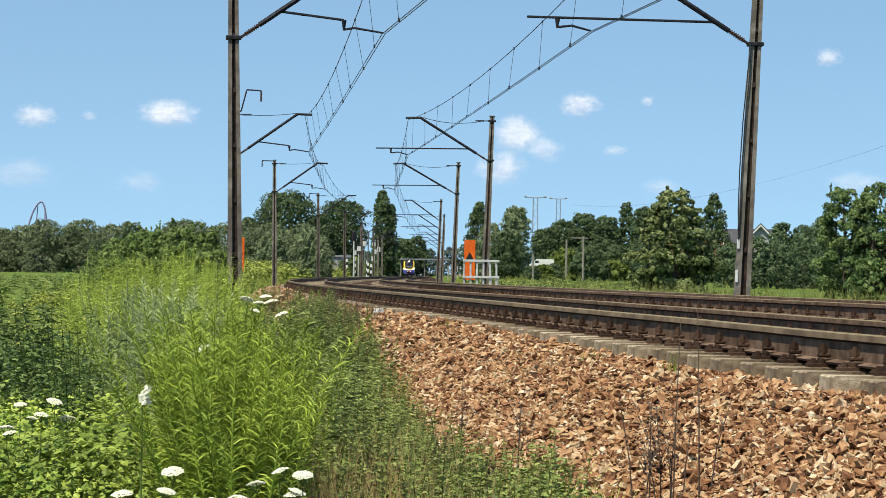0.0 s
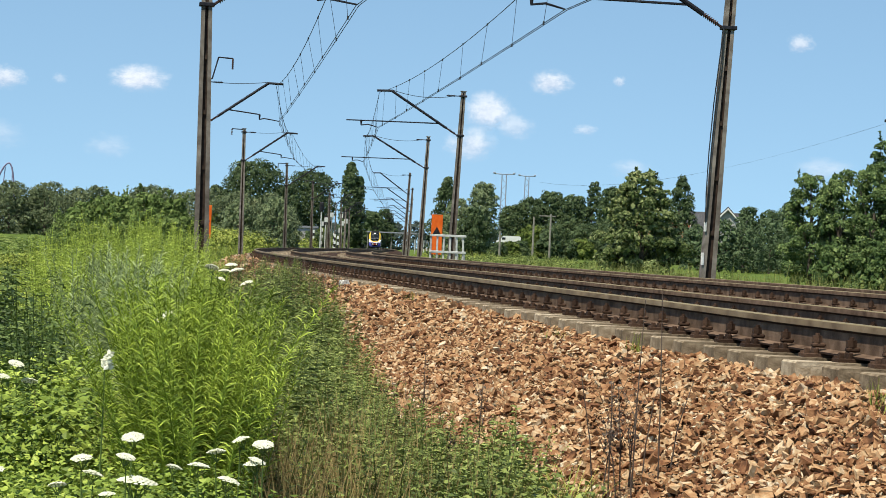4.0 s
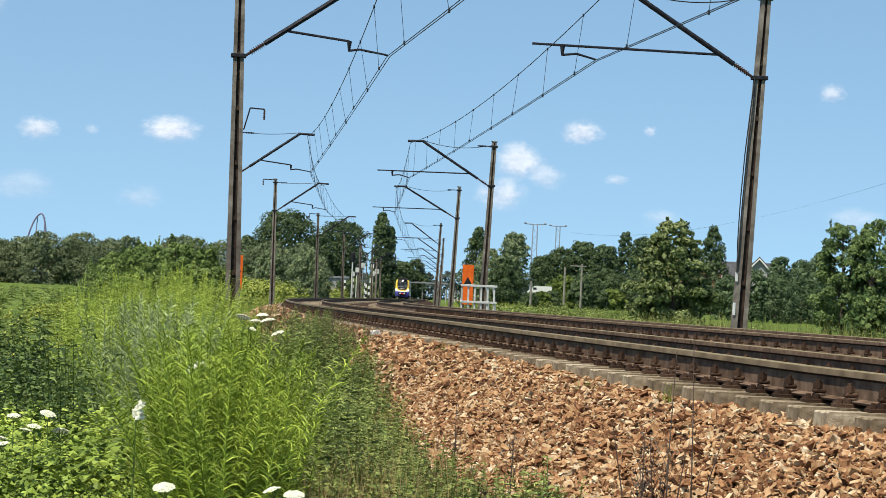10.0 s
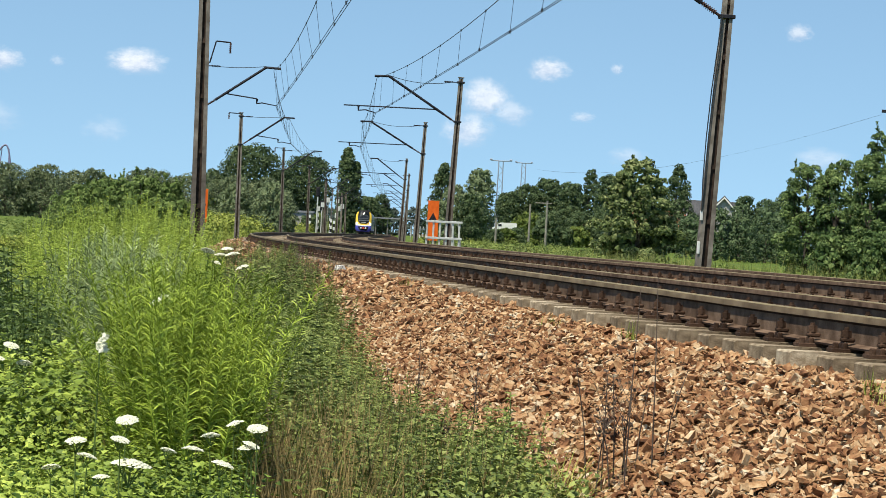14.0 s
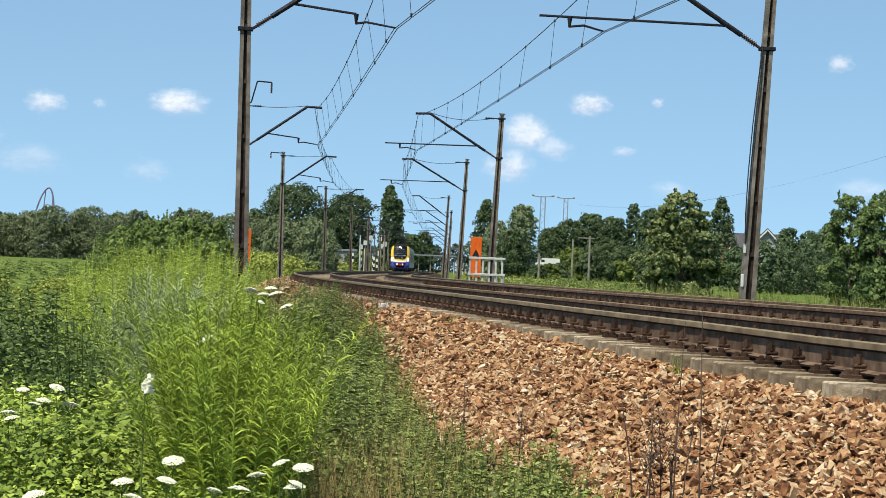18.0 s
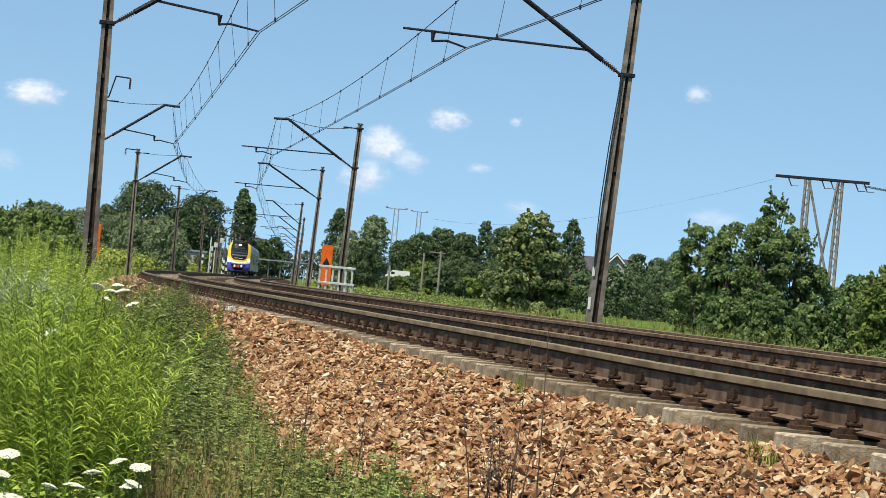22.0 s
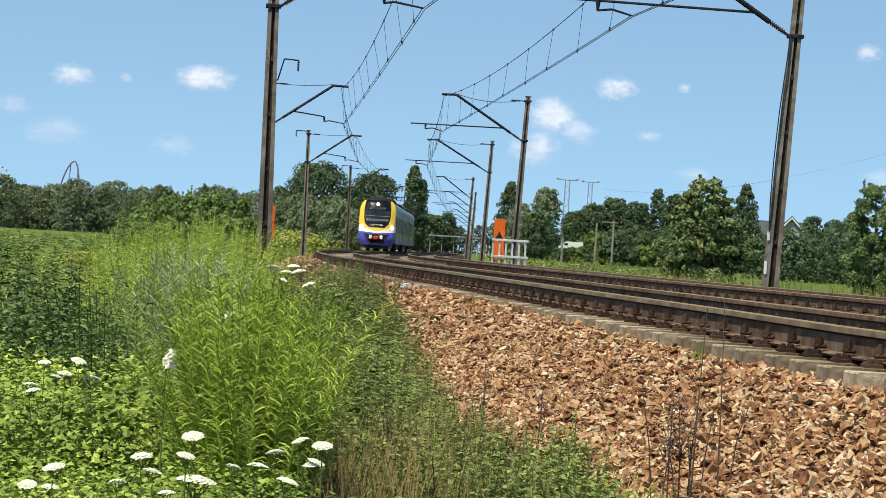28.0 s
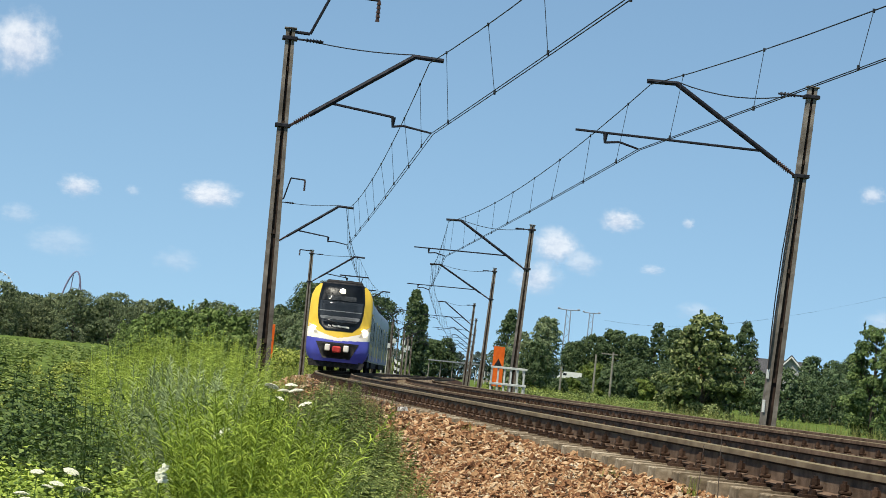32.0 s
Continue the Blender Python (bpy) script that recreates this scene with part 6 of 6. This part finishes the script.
def weeds():
    r = np.random.default_rng(77)
    # the bright clump close by
    p = np.concatenate([fan(r, 330, -6.35, -4.25, 8.8, 10.8), fan(r, 30, -5.9, -4.6, 8.3, 9.0)])
    scatter("goldenrod", G_PROTO, p, grown(p, 1.2, (-7.0, -6.5, -5.2, -4.6, -3.75), (-0.12, 0.06, 0.11, 0.04, -0.08), r), GOLDEN, "bright green goldenrod clump with narrow leaves on the verge", "goldenrod", 1)
    # goldenrod along the bank
    p = np.concatenate([fan(r, 600, -9.4, -5.4, 21, 40), fan(r, 90, -10.2, -8.6, 15, 22)])
    scatter("goldenrod", TALL_PROTO, p, grown(p, 1.6, (-10.2, -9.4, -8.4, -7.4, -6.6, -5.4), (-0.05, 0.12, 0.38, 0.50, 0.58, 0.36), r), GOLDEN_LIT, "tall yellow-green goldenrod along the railway bank", "goldenrod", 2)
    p = fan(r, 130, -5.6, -4.7, 24, 40)
    scatter("goldenrod", TALL_PROTO, p, grown(p, 1.6, (-5.6, -4.7), (0.22, 0.0), r), GOLDEN_LIT, "low yellow-green goldenrod beside the masts", "goldenrod", 21)
    p = np.concatenate([fan(r, 150, -8.7, -6.5, 13.5, 19), fan(r, 30, -6.9, -5.8, 14, 20)])
    scatter("mugwort", M_PROTO, p, grown(p, 1.0, (-8.7, -8.2, -7.0, -5.8), (-0.05, 0.17, 0.20, 0.02), r), MUGWORT, "grey-green mugwort stand on the verge", "mugwort", 3)
    p = np.concatenate([fan(r, 16, -9.75, -9.0, 11.6, 12.6), fan(r, 8, -4.9, -4.2, 17, 19)])
    scatter("loosestrife", D_PROTO, p, grown(p, 1.2, (-9.8, -9.4, -8.9, -4.5), (0.0, 0.12, 0.05, 0.12), r), HERB_DARK, "dark green leafy upright herbs on the verge", "weeds", 17)
    p = fan(r, 36, -13.8, -9.8, 20, 26)
    scatter("herbs", SHRUB_PROTO, p, grown(p, 0.9, (-13.8, -9.8), (0.0, -0.1), r), GRASS, "green bushy herbs below the bank", "weeds", 25)
    p = np.concatenate([fan(r, 90, -13.8, -9.9, 15, 21), fan(r, 50, -12.4, -9.8, 13, 16)])
    scatter("nettle", SHRUB_PROTO + H_PROTO + H_PROTO, p, grown(p, 0.95, (-13.8, -9.9), (0.05, -0.02), r), HERB_DARK, "dark green nettles and herbs below the bank", "nettle", 4)
    p = np.concatenate([fan(r, 200, -13.8, -8.7, 12.4, 18)])
    scatter("herbs", H_PROTO, p, grown(p, 1.0, (-13.8, -8.6), (-0.25, -0.15), r), HERB, "mixed green herbs on the verge", "weeds", 18)
    # leafy shoots at the foot of the stones
    p = np.concatenate([strip(r, 620, -3, 9, -3.5, -2.45), strip(r, 700, 8, 20, -3.3, -1.8), strip(r, 520, 17, 32, -3.1, -1.0), strip(r, 300, 26, 50, -3.0, -0.85)])
    scatter("leafy_shoots", B_PROTO, p, r.uniform(0.45, 1.0, len(p)), SHOOT, "green leafy shoots at the foot of the ballast", "weeds", 5)
    p = np.concatenate([strip(r, 200, 4, 18, -3.4, -2.3), strip(r, 110, 20, 27, -1.7, -0.95)])
    scatter("leafy_weeds", H_PROTO, p, r.uniform(0.3, 0.6, len(p)), SHOOT, "upright leafy green weeds at the foot of the ballast", "weeds", 32)
    p = fan(r, 280, -3.9, -1.6, 19, 28)
    scatter("leafy_weeds", H_PROTO, p, grown(p, 1.0, (-3.9, -2.9, -1.6), (0.0, -0.1, -0.32), r, 0.6), SHOOT, "tall leafy green weeds on the ballast slope", "weeds", 34)
    p = fan(r, 300, -3.9, -0.4, 12, 19)
    scatter("leafy_weeds", H_PROTO, p, grown(p, 1.0, (-3.9, -2.5, -1.2, -0.4), (-0.2, -0.28, -0.45, -0.72), r, 0.6), SHOOT, "tall leafy green weeds beside the goldenrod", "weeds", 35)
    p = fan(r, 240, -1.0, 4.2, 9.3, 11.8)
    scatter("leafy_weeds", H_PROTO, p, grown(p, 1.0, (-1.0, 0.5, 1.6, 3.2, 3.7, 4.3), (-0.5, -0.52, -0.53, -0.62, -0.75, -0.95), r, 0.55), SHOOT, "upright leafy green weeds among grass", "weeds", 33)
    p = np.concatenate([fan(r, 80, -3.6, 3.2, 8.2, 11.0), fan(r, 40, -0.6, 3.4, 9.0, 11.6)])
    scatter("leafy_shoots", B_PROTO, p, r.uniform(0.6, 1.25, len(p)), SHOOT, "green leafy shoots among dry grass", "weeds", 6)
    # dry and green grass
    p = np.concatenate([fan(r, 260, -4.3, -0.4, 8.0, 11.5), fan(r, 40, -0.4, 3.0, 8.0, 10.5), strip(r, 160, -2, 14, -3.5, -2.5), fan(r, 170, -9.0, -6.2, 9.4, 12.8)])
    scatter("dry_grass", S_PROTO, p, r.uniform(0.6, 1.15, len(p)), STRAW, "straw-coloured dry grass and stems on the bank", "grass", 7)
    p = np.concatenate([fan(r, 520, -4.0, 4.5, 7.6, 11.5), fan(r, 500, -13.5, -4.4, 11, 20), strip(r, 700, 0, 50, -7, -2.3)])
    scatter("grass", T_PROTO, p, r.uniform(0.6, 1.15, len(p)), GRASS, "long green grass on the verge", "grass", 8)
    # dead brown stems on the stones
    p = np.concatenate([strip(r, 260, 17, 28, -2.4, -0.8), strip(r, 150, 24, 46, -2.0, -0.7), strip(r, 70, -3, 12, -2.7, -2.3)])
    scatter("dead_stems", S_PROTO, p, r.uniform(0.4, 0.9, len(p)), DRY_STEM, "dead dark brown stems at the foot of the ballast", "dead weeds", 15)
    p = np.concatenate([strip(r, 260, -4, 30, -3.6, -2.4), fan(r, 130, -1.2, 4.2, 8.0, 11.0)])
    scatter("leafy_shoots", C2_PROTO, p, r.uniform(0.5, 1.15, len(p)), SHOOT, "low leafy green weeds at the foot of the ballast", "weeds", 19)
    p = fan(r, 90, -9.2, -6.2, 9.6, 13)
    scatter("goldenrod", G_PROTO, p, r.uniform(0.45, 0.72, len(p)), GOLDEN, "young yellow-green goldenrod among dry grass", "goldenrod", 22)
    p = np.concatenate([strip(r, 200, 52, 120, -9, -3.2), strip(r, 120, 120, 220, -12, -3.4)])
    scatter("herbs", BUSHY_PROTO, p, r.uniform(0.5, 1.0, len(p)), GRASS, "low olive weeds beside the masts", "weeds", 23)
    p = np.concatenate([strip(r, 170, 125, 215, -15, -4), strip(r, 90, 215, 290, -14, -4)])
    scatter("herbs", BUSHY_PROTO, p, r.uniform(1.3, 2.6, len(p)), GRASS, "yellow-green scrub beside the near track", "scrub", 24)
    # low cover with small round leaves
    p = np.concatenate([strip(r, 150, 26, 50, -4, -1.8), fan(r, 1250, -13.9, -6.0, 7.0, 12.5), fan(r, 190, -6.4, -4.0, 7.0, 8.8), fan(r, 330, -14, -8.5, 12, 16)])
    scatter("ground_cover", C_PROTO, p, r.uniform(0.7, 1.15, len(p)), COVER, "low green plants with small round leaves beside the bank", "ground cover", 9)
    p = fan(r, 300, -13.9, -8.3, 9.4, 13)
    scatter("ground_cover", C_PROTO, p, r.uniform(1.1, 1.5, len(p)), COVER, "taller green plants with small round leaves on the verge", "ground cover", 26)
    # the field beyond, and the strip right of the far track
    p = np.concatenate([fan(r, 1000, -14, -6.5, 30, 90), fan(r, 700, -14, -6, 90, 200)])
    scatter("crop", F_PROTO, p, np.concatenate([r.uniform(0.9, 1.6, 1000), r.uniform(1.8, 3.4, 700)]), CROP, "low green crop in the field", "crop", 10)
    p = np.concatenate([strip(r, 900, 2, 75, 8.0, 14), strip(r, 400, 60, 140, 7.6, 18)])
    scatter("grass", T_PROTO, p, r.uniform(0.9, 1.7, len(p)), GRASS, "long grass beyond the far track", "grass", 11)
    p = np.concatenate([strip(r, 420, 44, 80, 9.5, 17), strip(r, 260, 20, 46, 9, 15)])
    scatter("grass", TALL_GRASS, p, r.uniform(0.8, 1.35, len(p)), STRAW_GREEN, "tall seeding grass before the roadside scrub", "grass", 31)
    p = np.concatenate([strip(r, 300, 56, 120, 8.6, 15), strip(r, 120, 10, 40, 13, 17), strip(r, 200, 110, 190, 10, 22)])
    scatter("herbs", BUSHY_PROTO, p, r.uniform(0.45, 1.05, len(p)), SHOOT, "bushy green herbs beyond the far track", "weeds", 12)
    p = np.concatenate([strip(r, 220, 44, 120, -4.5, -2.6)])
    scatter("herbs", M_PROTO, p, r.uniform(0.6, 1.0, len(p)), HERB, "weeds beside the masts", "weeds", 13)
    p = np.concatenate([strip(r, 500, 120, 260, -9, -3.0), strip(r, 500, 120, 300, 9, 16)])
    scatter("grass", T_PROTO, p, r.uniform(1.2, 2.4, len(p)), GRASS, "long lineside grass far down the track", "grass", 14)


weeds()


# ---- wild carrot: one plant a stem with its flat white umbels ----
def umbel_mesh(seed, r):
    rng = np.random.default_rng(seed)
    vs, fs, b = [], [], 0
    for i in range(90):
        q = math.sqrt(i / 90) * r
        a = i * 2.399
        c = np.array([q * math.cos(a), q * math.sin(a), 0.22 * r - 0.3 * q * q / r + rng.normal(0, 0.03 * r)])
        k = 0.14 * r * rng.uniform(0.8, 1.2)
        ring = [c + np.array([k * math.cos(t), k * math.sin(t), -0.35 * k]) for t in np.linspace(0, 2 * np.pi, 7)[:-1]]
        up = [c + np.array([0.45 * k * math.cos(t), 0.45 * k * math.sin(t), 0.2 * k]) for t in np.linspace(0, 2 * np.pi, 7)[:-1]]
        vs += ring + up
        for j in range(6):
            fs.append((b + j, b + (j + 1) % 6, b + 6 + (j + 1) % 6, b + 6 + j))
        fs.append((b + 6, b + 7, b + 8, b + 9))
        fs.append((b + 9, b + 10, b + 11, b + 6))
        b += 12
    return mesh_of("umbel", np.array(vs), np.array(fs), PETAL)


UMBELS = [umbel_mesh(i, 0.036) for i in range(4)]


def ray_mesh(r):
    bm = bmesh.new()
    for i in range(10):
        a = i * 2 * math.pi / 10
        rod(bm, (0, 0, -0.045), (0.75 * r * math.cos(a), 0.75 * r * math.sin(a), -0.004), 0.0012, 0.0012, 4)
    return bm_mesh("umbel_ray", bm, STEM_GREEN)


RAYS = ray_mesh(0.036)


def wild_carrot(x, y, z, size, tilt, i):
    g = ground_at(x, y)
    root = thing("wild_carrot", "wild carrot with a flat white umbel on a thin green stem", "wild carrot", pose(x, y, g, 0, 0, 12 * math.sin(i * 1.3)), "wild carrots")
    bm = bmesh.new()
    h = z - g
    bend = 0.05 * math.sin(i * 1.7)
    rod(bm, (bend, bend, -0.05), (bend * 0.4, 0, h * 0.5), 0.004, 0.003, 5)
    rod(bm, (bend * 0.4, 0, h * 0.5), (0, 0, h - 0.045 * size), 0.003, 0.002, 5)
    part("stem", bm, STEM_GREEN, root)
    m = pose(0, 0, h, 13 + 0.35 * tilt, 5 * math.cos(i * 1.9) - 5, i * 50) @ Matrix.Scale(size, 4)
    u = part("umbel", UMBELS[i % 4], None, root, m=m)
    tagged(part("umbel_underside", RAYS, None, u), kind="stuff")


CARROTS_LEFT = [(-1.81, 9.62, -0.29), (-1.71, 9.89, -0.29), (-1.74, 9.74, -0.34), (-1.81, 9.92, -0.37), (-1.66, 9.96, -0.37), (-1.84, 9.48, -0.38), (-1.82, 9.44, -0.40)]
CARROTS_NEAR = [(-0.90, 7.52, -0.38), (-1.00, 7.04, -0.41), (-0.86, 7.04, -0.40), (-0.77, 7.66, -0.49), (-0.65, 7.25, -0.44), (-0.62, 7.54, -0.42), (-0.52, 7.26, -0.35), (-0.48, 7.40, -0.44), (-0.43, 7.01, -0.34), (-0.47, 7.39, -0.43), (-0.88, 7.54, -0.53), (-0.99, 7.25, -0.48), (-1.13, 7.41, -0.54), (-0.96, 7.38, -0.56), (-1.24, 6.84, -0.44), (-1.42, 7.37, -0.56), (-1.32, 7.25, -0.55), (-0.54, 7.12, -0.47)]
CARROTS_FAR = [(-1.19, 13.57, 0.13), (-1.17, 14.24, 0.10), (-1.07, 13.94, 0.11), (-1.02, 14.14, 0.03), (-1.13, 14.26, 0.14), (-1.18, 14.12, 0.05)]
for i, (x, y, z) in enumerate(CARROTS_LEFT + CARROTS_NEAR + CARROTS_FAR):
    big = 1.6 if (x, y) == (-0.88, 7.54) else (0.9 if i < 25 else 1.15)
    wild_carrot(x, y, z, big * (0.85 + 0.3 * ((i * 37) % 10) / 10), 24 * math.sin(i * 2.1), i)


# ---- dry stalks on the stones ----
def dry_stalk(x, y, h, lean, seed, seedy):
    rng = np.random.default_rng(seed)
    g = ground_at(x, y)
    root = thing("dry_stalk", "dark dry dock stalk with brown seeds on the ballast" if seedy else "thin dry grass stalk standing in the ballast", "dry stalk", pose(x, y, g), "dry stalks")
    bm = bmesh.new()
    top = Vector((lean * h, rng.normal(0, 0.03), h))
    mid = Vector((lean * h * 0.35, 0, h * 0.5))
    rod(bm, (0, 0, -0.05), mid, 0.0045, 0.0035, 5)
    rod(bm, mid, top, 0.0035, 0.0018, 5)
    if seedy:
        for i in range(6):
            u = rng.uniform(0.35, 0.85)
            a = rng.uniform(0, 6.28)
            b = mid.lerp(top, max(0, (u - 0.5) * 2)) if u > 0.5 else Vector((0, 0, 0)).lerp(mid, u * 2)
            tw = bmesh.new()
            rod(tw, b, b + Vector((0.09 * math.cos(a), 0.09 * math.sin(a), 0.16)), 0.002, 0.001, 4)
            part("twig", tw, DRY_STEM, root)
    part("stem", bm, DRY_STEM, root)
    if seedy:
        n = 50
        u = rng.uniform(0.45, 1.0, n)
        pts = np.stack([lean * h * u, np.zeros(n), h * u], 1) + rng.normal(0, 0.016, (n, 3))
        v, f = leaf_quads(pts, rng.normal(size=(n, 3)), 0.02, rng)
        tagged(part("seed_spike", mesh_of("seed_spike", v, f, DRY_STEM), None, root), kind="stuff")


for i, (x, y, h, lean, seedy) in enumerate(((0.14, 15.0, 0.66, 0.0, True), (0.45, 13.0, 0.62, 0.02, True), (1.16, 11.14, 0.98, 0.03, False), (1.29, 11.13, 0.98, -0.02, False), (0.98, 11.2, 0.68, -0.14, False), (1.04, 11.1, 0.62, 0.0, True), (1.11, 11.2, 0.55, -0.05, True), (1.16, 11.3, 0.50, 0.06, True), (1.21, 11.2, 0.46, 0.12, False), (1.36, 11.3, 0.48, 0.22, False), (1.08, 11.0, 0.44, -0.2, True), (0.24, 11.2, 0.5, 0.02, True), (0.30, 11.6, 0.4, 0.05, True), (0.62, 11.8, 0.42, -0.04, True), (1.00, 11.0, 0.4, 0.1, False), (1.14, 10.9, 0.38, -0.1, False))):
    dry_stalk(x, y, h, lean, 900 + i, seedy)

PALE_ROCK = material("pale_rock", [(0.42, 0.40, 0.36), (0.62, 0.60, 0.55)], scale=20, rough=0.9, bump=0.3)


def stone_like(seed):
    rng = random.Random(seed)
    return [(x + rng.uniform(-0.3, 0.3), y + rng.uniform(-0.3, 0.3), z + rng.uniform(-0.3, 0.3)) for x in (-0.6, 0.6) for y in (-0.6, 0.6) for z in (-0.6, 0.6)]


# grass tufts by the sleeper ends
def ballast_tuft(s, off, h, seed):
    p = on_line(s, off)
    ob = new("grass_tuft", mesh_of("grass_tuft", *tuft_proto(seed, 26, h, 0.006, 0.3, 0.3), GRASS))
    ob.matrix_basis = pose(p.x, p.y, ground_at(p.x, p.y))
    tagged(ob, "small green grass tuft growing in the ballast", "grass tuft", "ballast tufts")


ballast_tuft(2.2, -0.66, 0.22, 71)
ballast_tuft(-2.7, -0.72, 0.2, 72)
ballast_tuft(-3.1, -0.8, 0.16, 73)
ballast_tuft(4.4, -0.75, 0.16, 74)
ballast_tuft(12.5, -0.7, 0.18, 75)
white_rock = new("pale_rock", mesh_of("pale_rock", np.array(stone_like(3)) * np.array([0.085, 0.07, 0.05]), [(0, 1, 3, 2), (4, 6, 7, 5), (0, 4, 5, 1), (2, 3, 7, 6), (0, 2, 6, 4), (1, 5, 7, 3)], PALE_ROCK))
white_rock.matrix_basis = pose(*on_line(19.7, -0.66, -0.25), 0, 0, 30)
tagged(white_rock, "pale rounded rock lying at the sleeper ends", "rock")
def pale_plume(name, label, x, y, z, reach, n, size, tilt, turn):
    """A fluffy pale head of many bracts on a thin stalk that rises from the ground."""
    rng = np.random.default_rng(n)
    g = ground_at(x, y)
    root = thing(name, label, "seed head", pose(x, y, g, 0, 0, turn))
    h = z - g
    bm = bmesh.new()
    rod(bm, (0, 0, -0.03), (0, 0, h), 0.004, 0.003, 5)
    part("stem", bm, STEM_GREEN, root)
    u = rng.uniform(0, 1, n)
    pts = np.stack([rng.normal(0, 0.22 * reach, n) * (1 - 0.6 * u), rng.normal(0, 0.22 * reach, n) * (1 - 0.6 * u), reach * 1.4 * u], 1)
    v, f = leaf_quads(pts, np.array([0, -1.0, 0.6]) + rng.normal(0, 0.5, (n, 3)), size, rng, 0.6)
    tagged(part("plume", mesh_of("plume", v, f, PETAL), None, root, m=pose(0, 0, h, 0, tilt, 0)), kind="stuff")


pale_plume("seed_head", "pale fluffy seed head on a bent weed", -1.115, 8.35, -0.20, 0.042, 70, 0.024, 18, 0)
pale_plume("grass_plume", "pale drooping grass plume above the verge", -1.02, 9.2, -0.06, 0.05, 60, 0.022, 48, 0)


# ---- ballast: crushed stone, piece by piece ----
def stone_protos(rng, n=10):
    out = []
    for _ in range(n):
        c = np.array([(x, y, z) for x in (-1, 1) for y in (-1, 1) for z in (-1, 1)], float)
        c = c + rng.uniform(-0.45, 0.45, c.shape)
        c *= np.array([1.1, rng.uniform(0.55, 0.95), rng.uniform(0.2, 0.42)])
        out.append(c * 0.5)
    f = np.array([(0, 1, 3, 2), (4, 6, 7, 5), (0, 4, 5, 1), (2, 3, 7, 6), (0, 2, 6, 4), (1, 5, 7, 3)])
    return out, f


def stones(name, n, s0, s1, o0, o1, size, seed, label, lift=0.75):
    rng = np.random.default_rng(seed)
    protos, pf = stone_protos(rng)
    p = strip(rng, n, s0, s1, o0, o1)
    sz = size * np.clip(rng.lognormal(0, 0.32, n), 0.45, 2.0)
    p[:, 2] += sz * (rng.uniform(0.0, 1.0, n) ** 1.3 * (lift + 0.35) - 0.1)
    q = rng.normal(size=(n, 4))
    q[:, 1:3] *= 0.34
    q /= np.linalg.norm(q, axis=1, keepdims=True)
    w, x, y, z = q.T
    R = np.stack([1 - 2 * (y * y + z * z), 2 * (x * y - z * w), 2 * (x * z + y * w), 2 * (x * y + z * w), 1 - 2 * (x * x + z * z), 2 * (y * z - x * w), 2 * (x * z - y * w), 2 * (y * z + x * w), 1 - 2 * (x * x + y * y)], 1).reshape(-1, 3, 3)
    P = np.array(protos)[rng.integers(len(protos), size=n)] * sz[:, None, None]
    v = np.einsum("nij,nkj->nki", R, P) + p[:, None, :]
    f = pf[None] + (np.arange(n) * 8)[:, None, None]
    ob = new(name, mesh_of(name, v.reshape(-1, 3), f.reshape(-1, 4), STONE))
    return tagged(ob, label, "ballast", kind="stuff")


stones("ballast_slope", 60000, -6, 10, -2.4, -0.3, 0.029, 1, "loose crushed brown ballast stones on the bank")
stones("ballast_slope", 21000, 10, 30, -2.4, -0.3, 0.042, 2, "loose crushed brown ballast stones on the bank")
stones("ballast_slope", 9000, 30, 75, -2.3, -0.3, 0.065, 3, "loose crushed brown ballast stones on the bank")
stones("ballast_bed", 15000, -8, 40, 2.0, 4.05, 0.032, 4, "brown ballast stones between the two tracks")


motions()
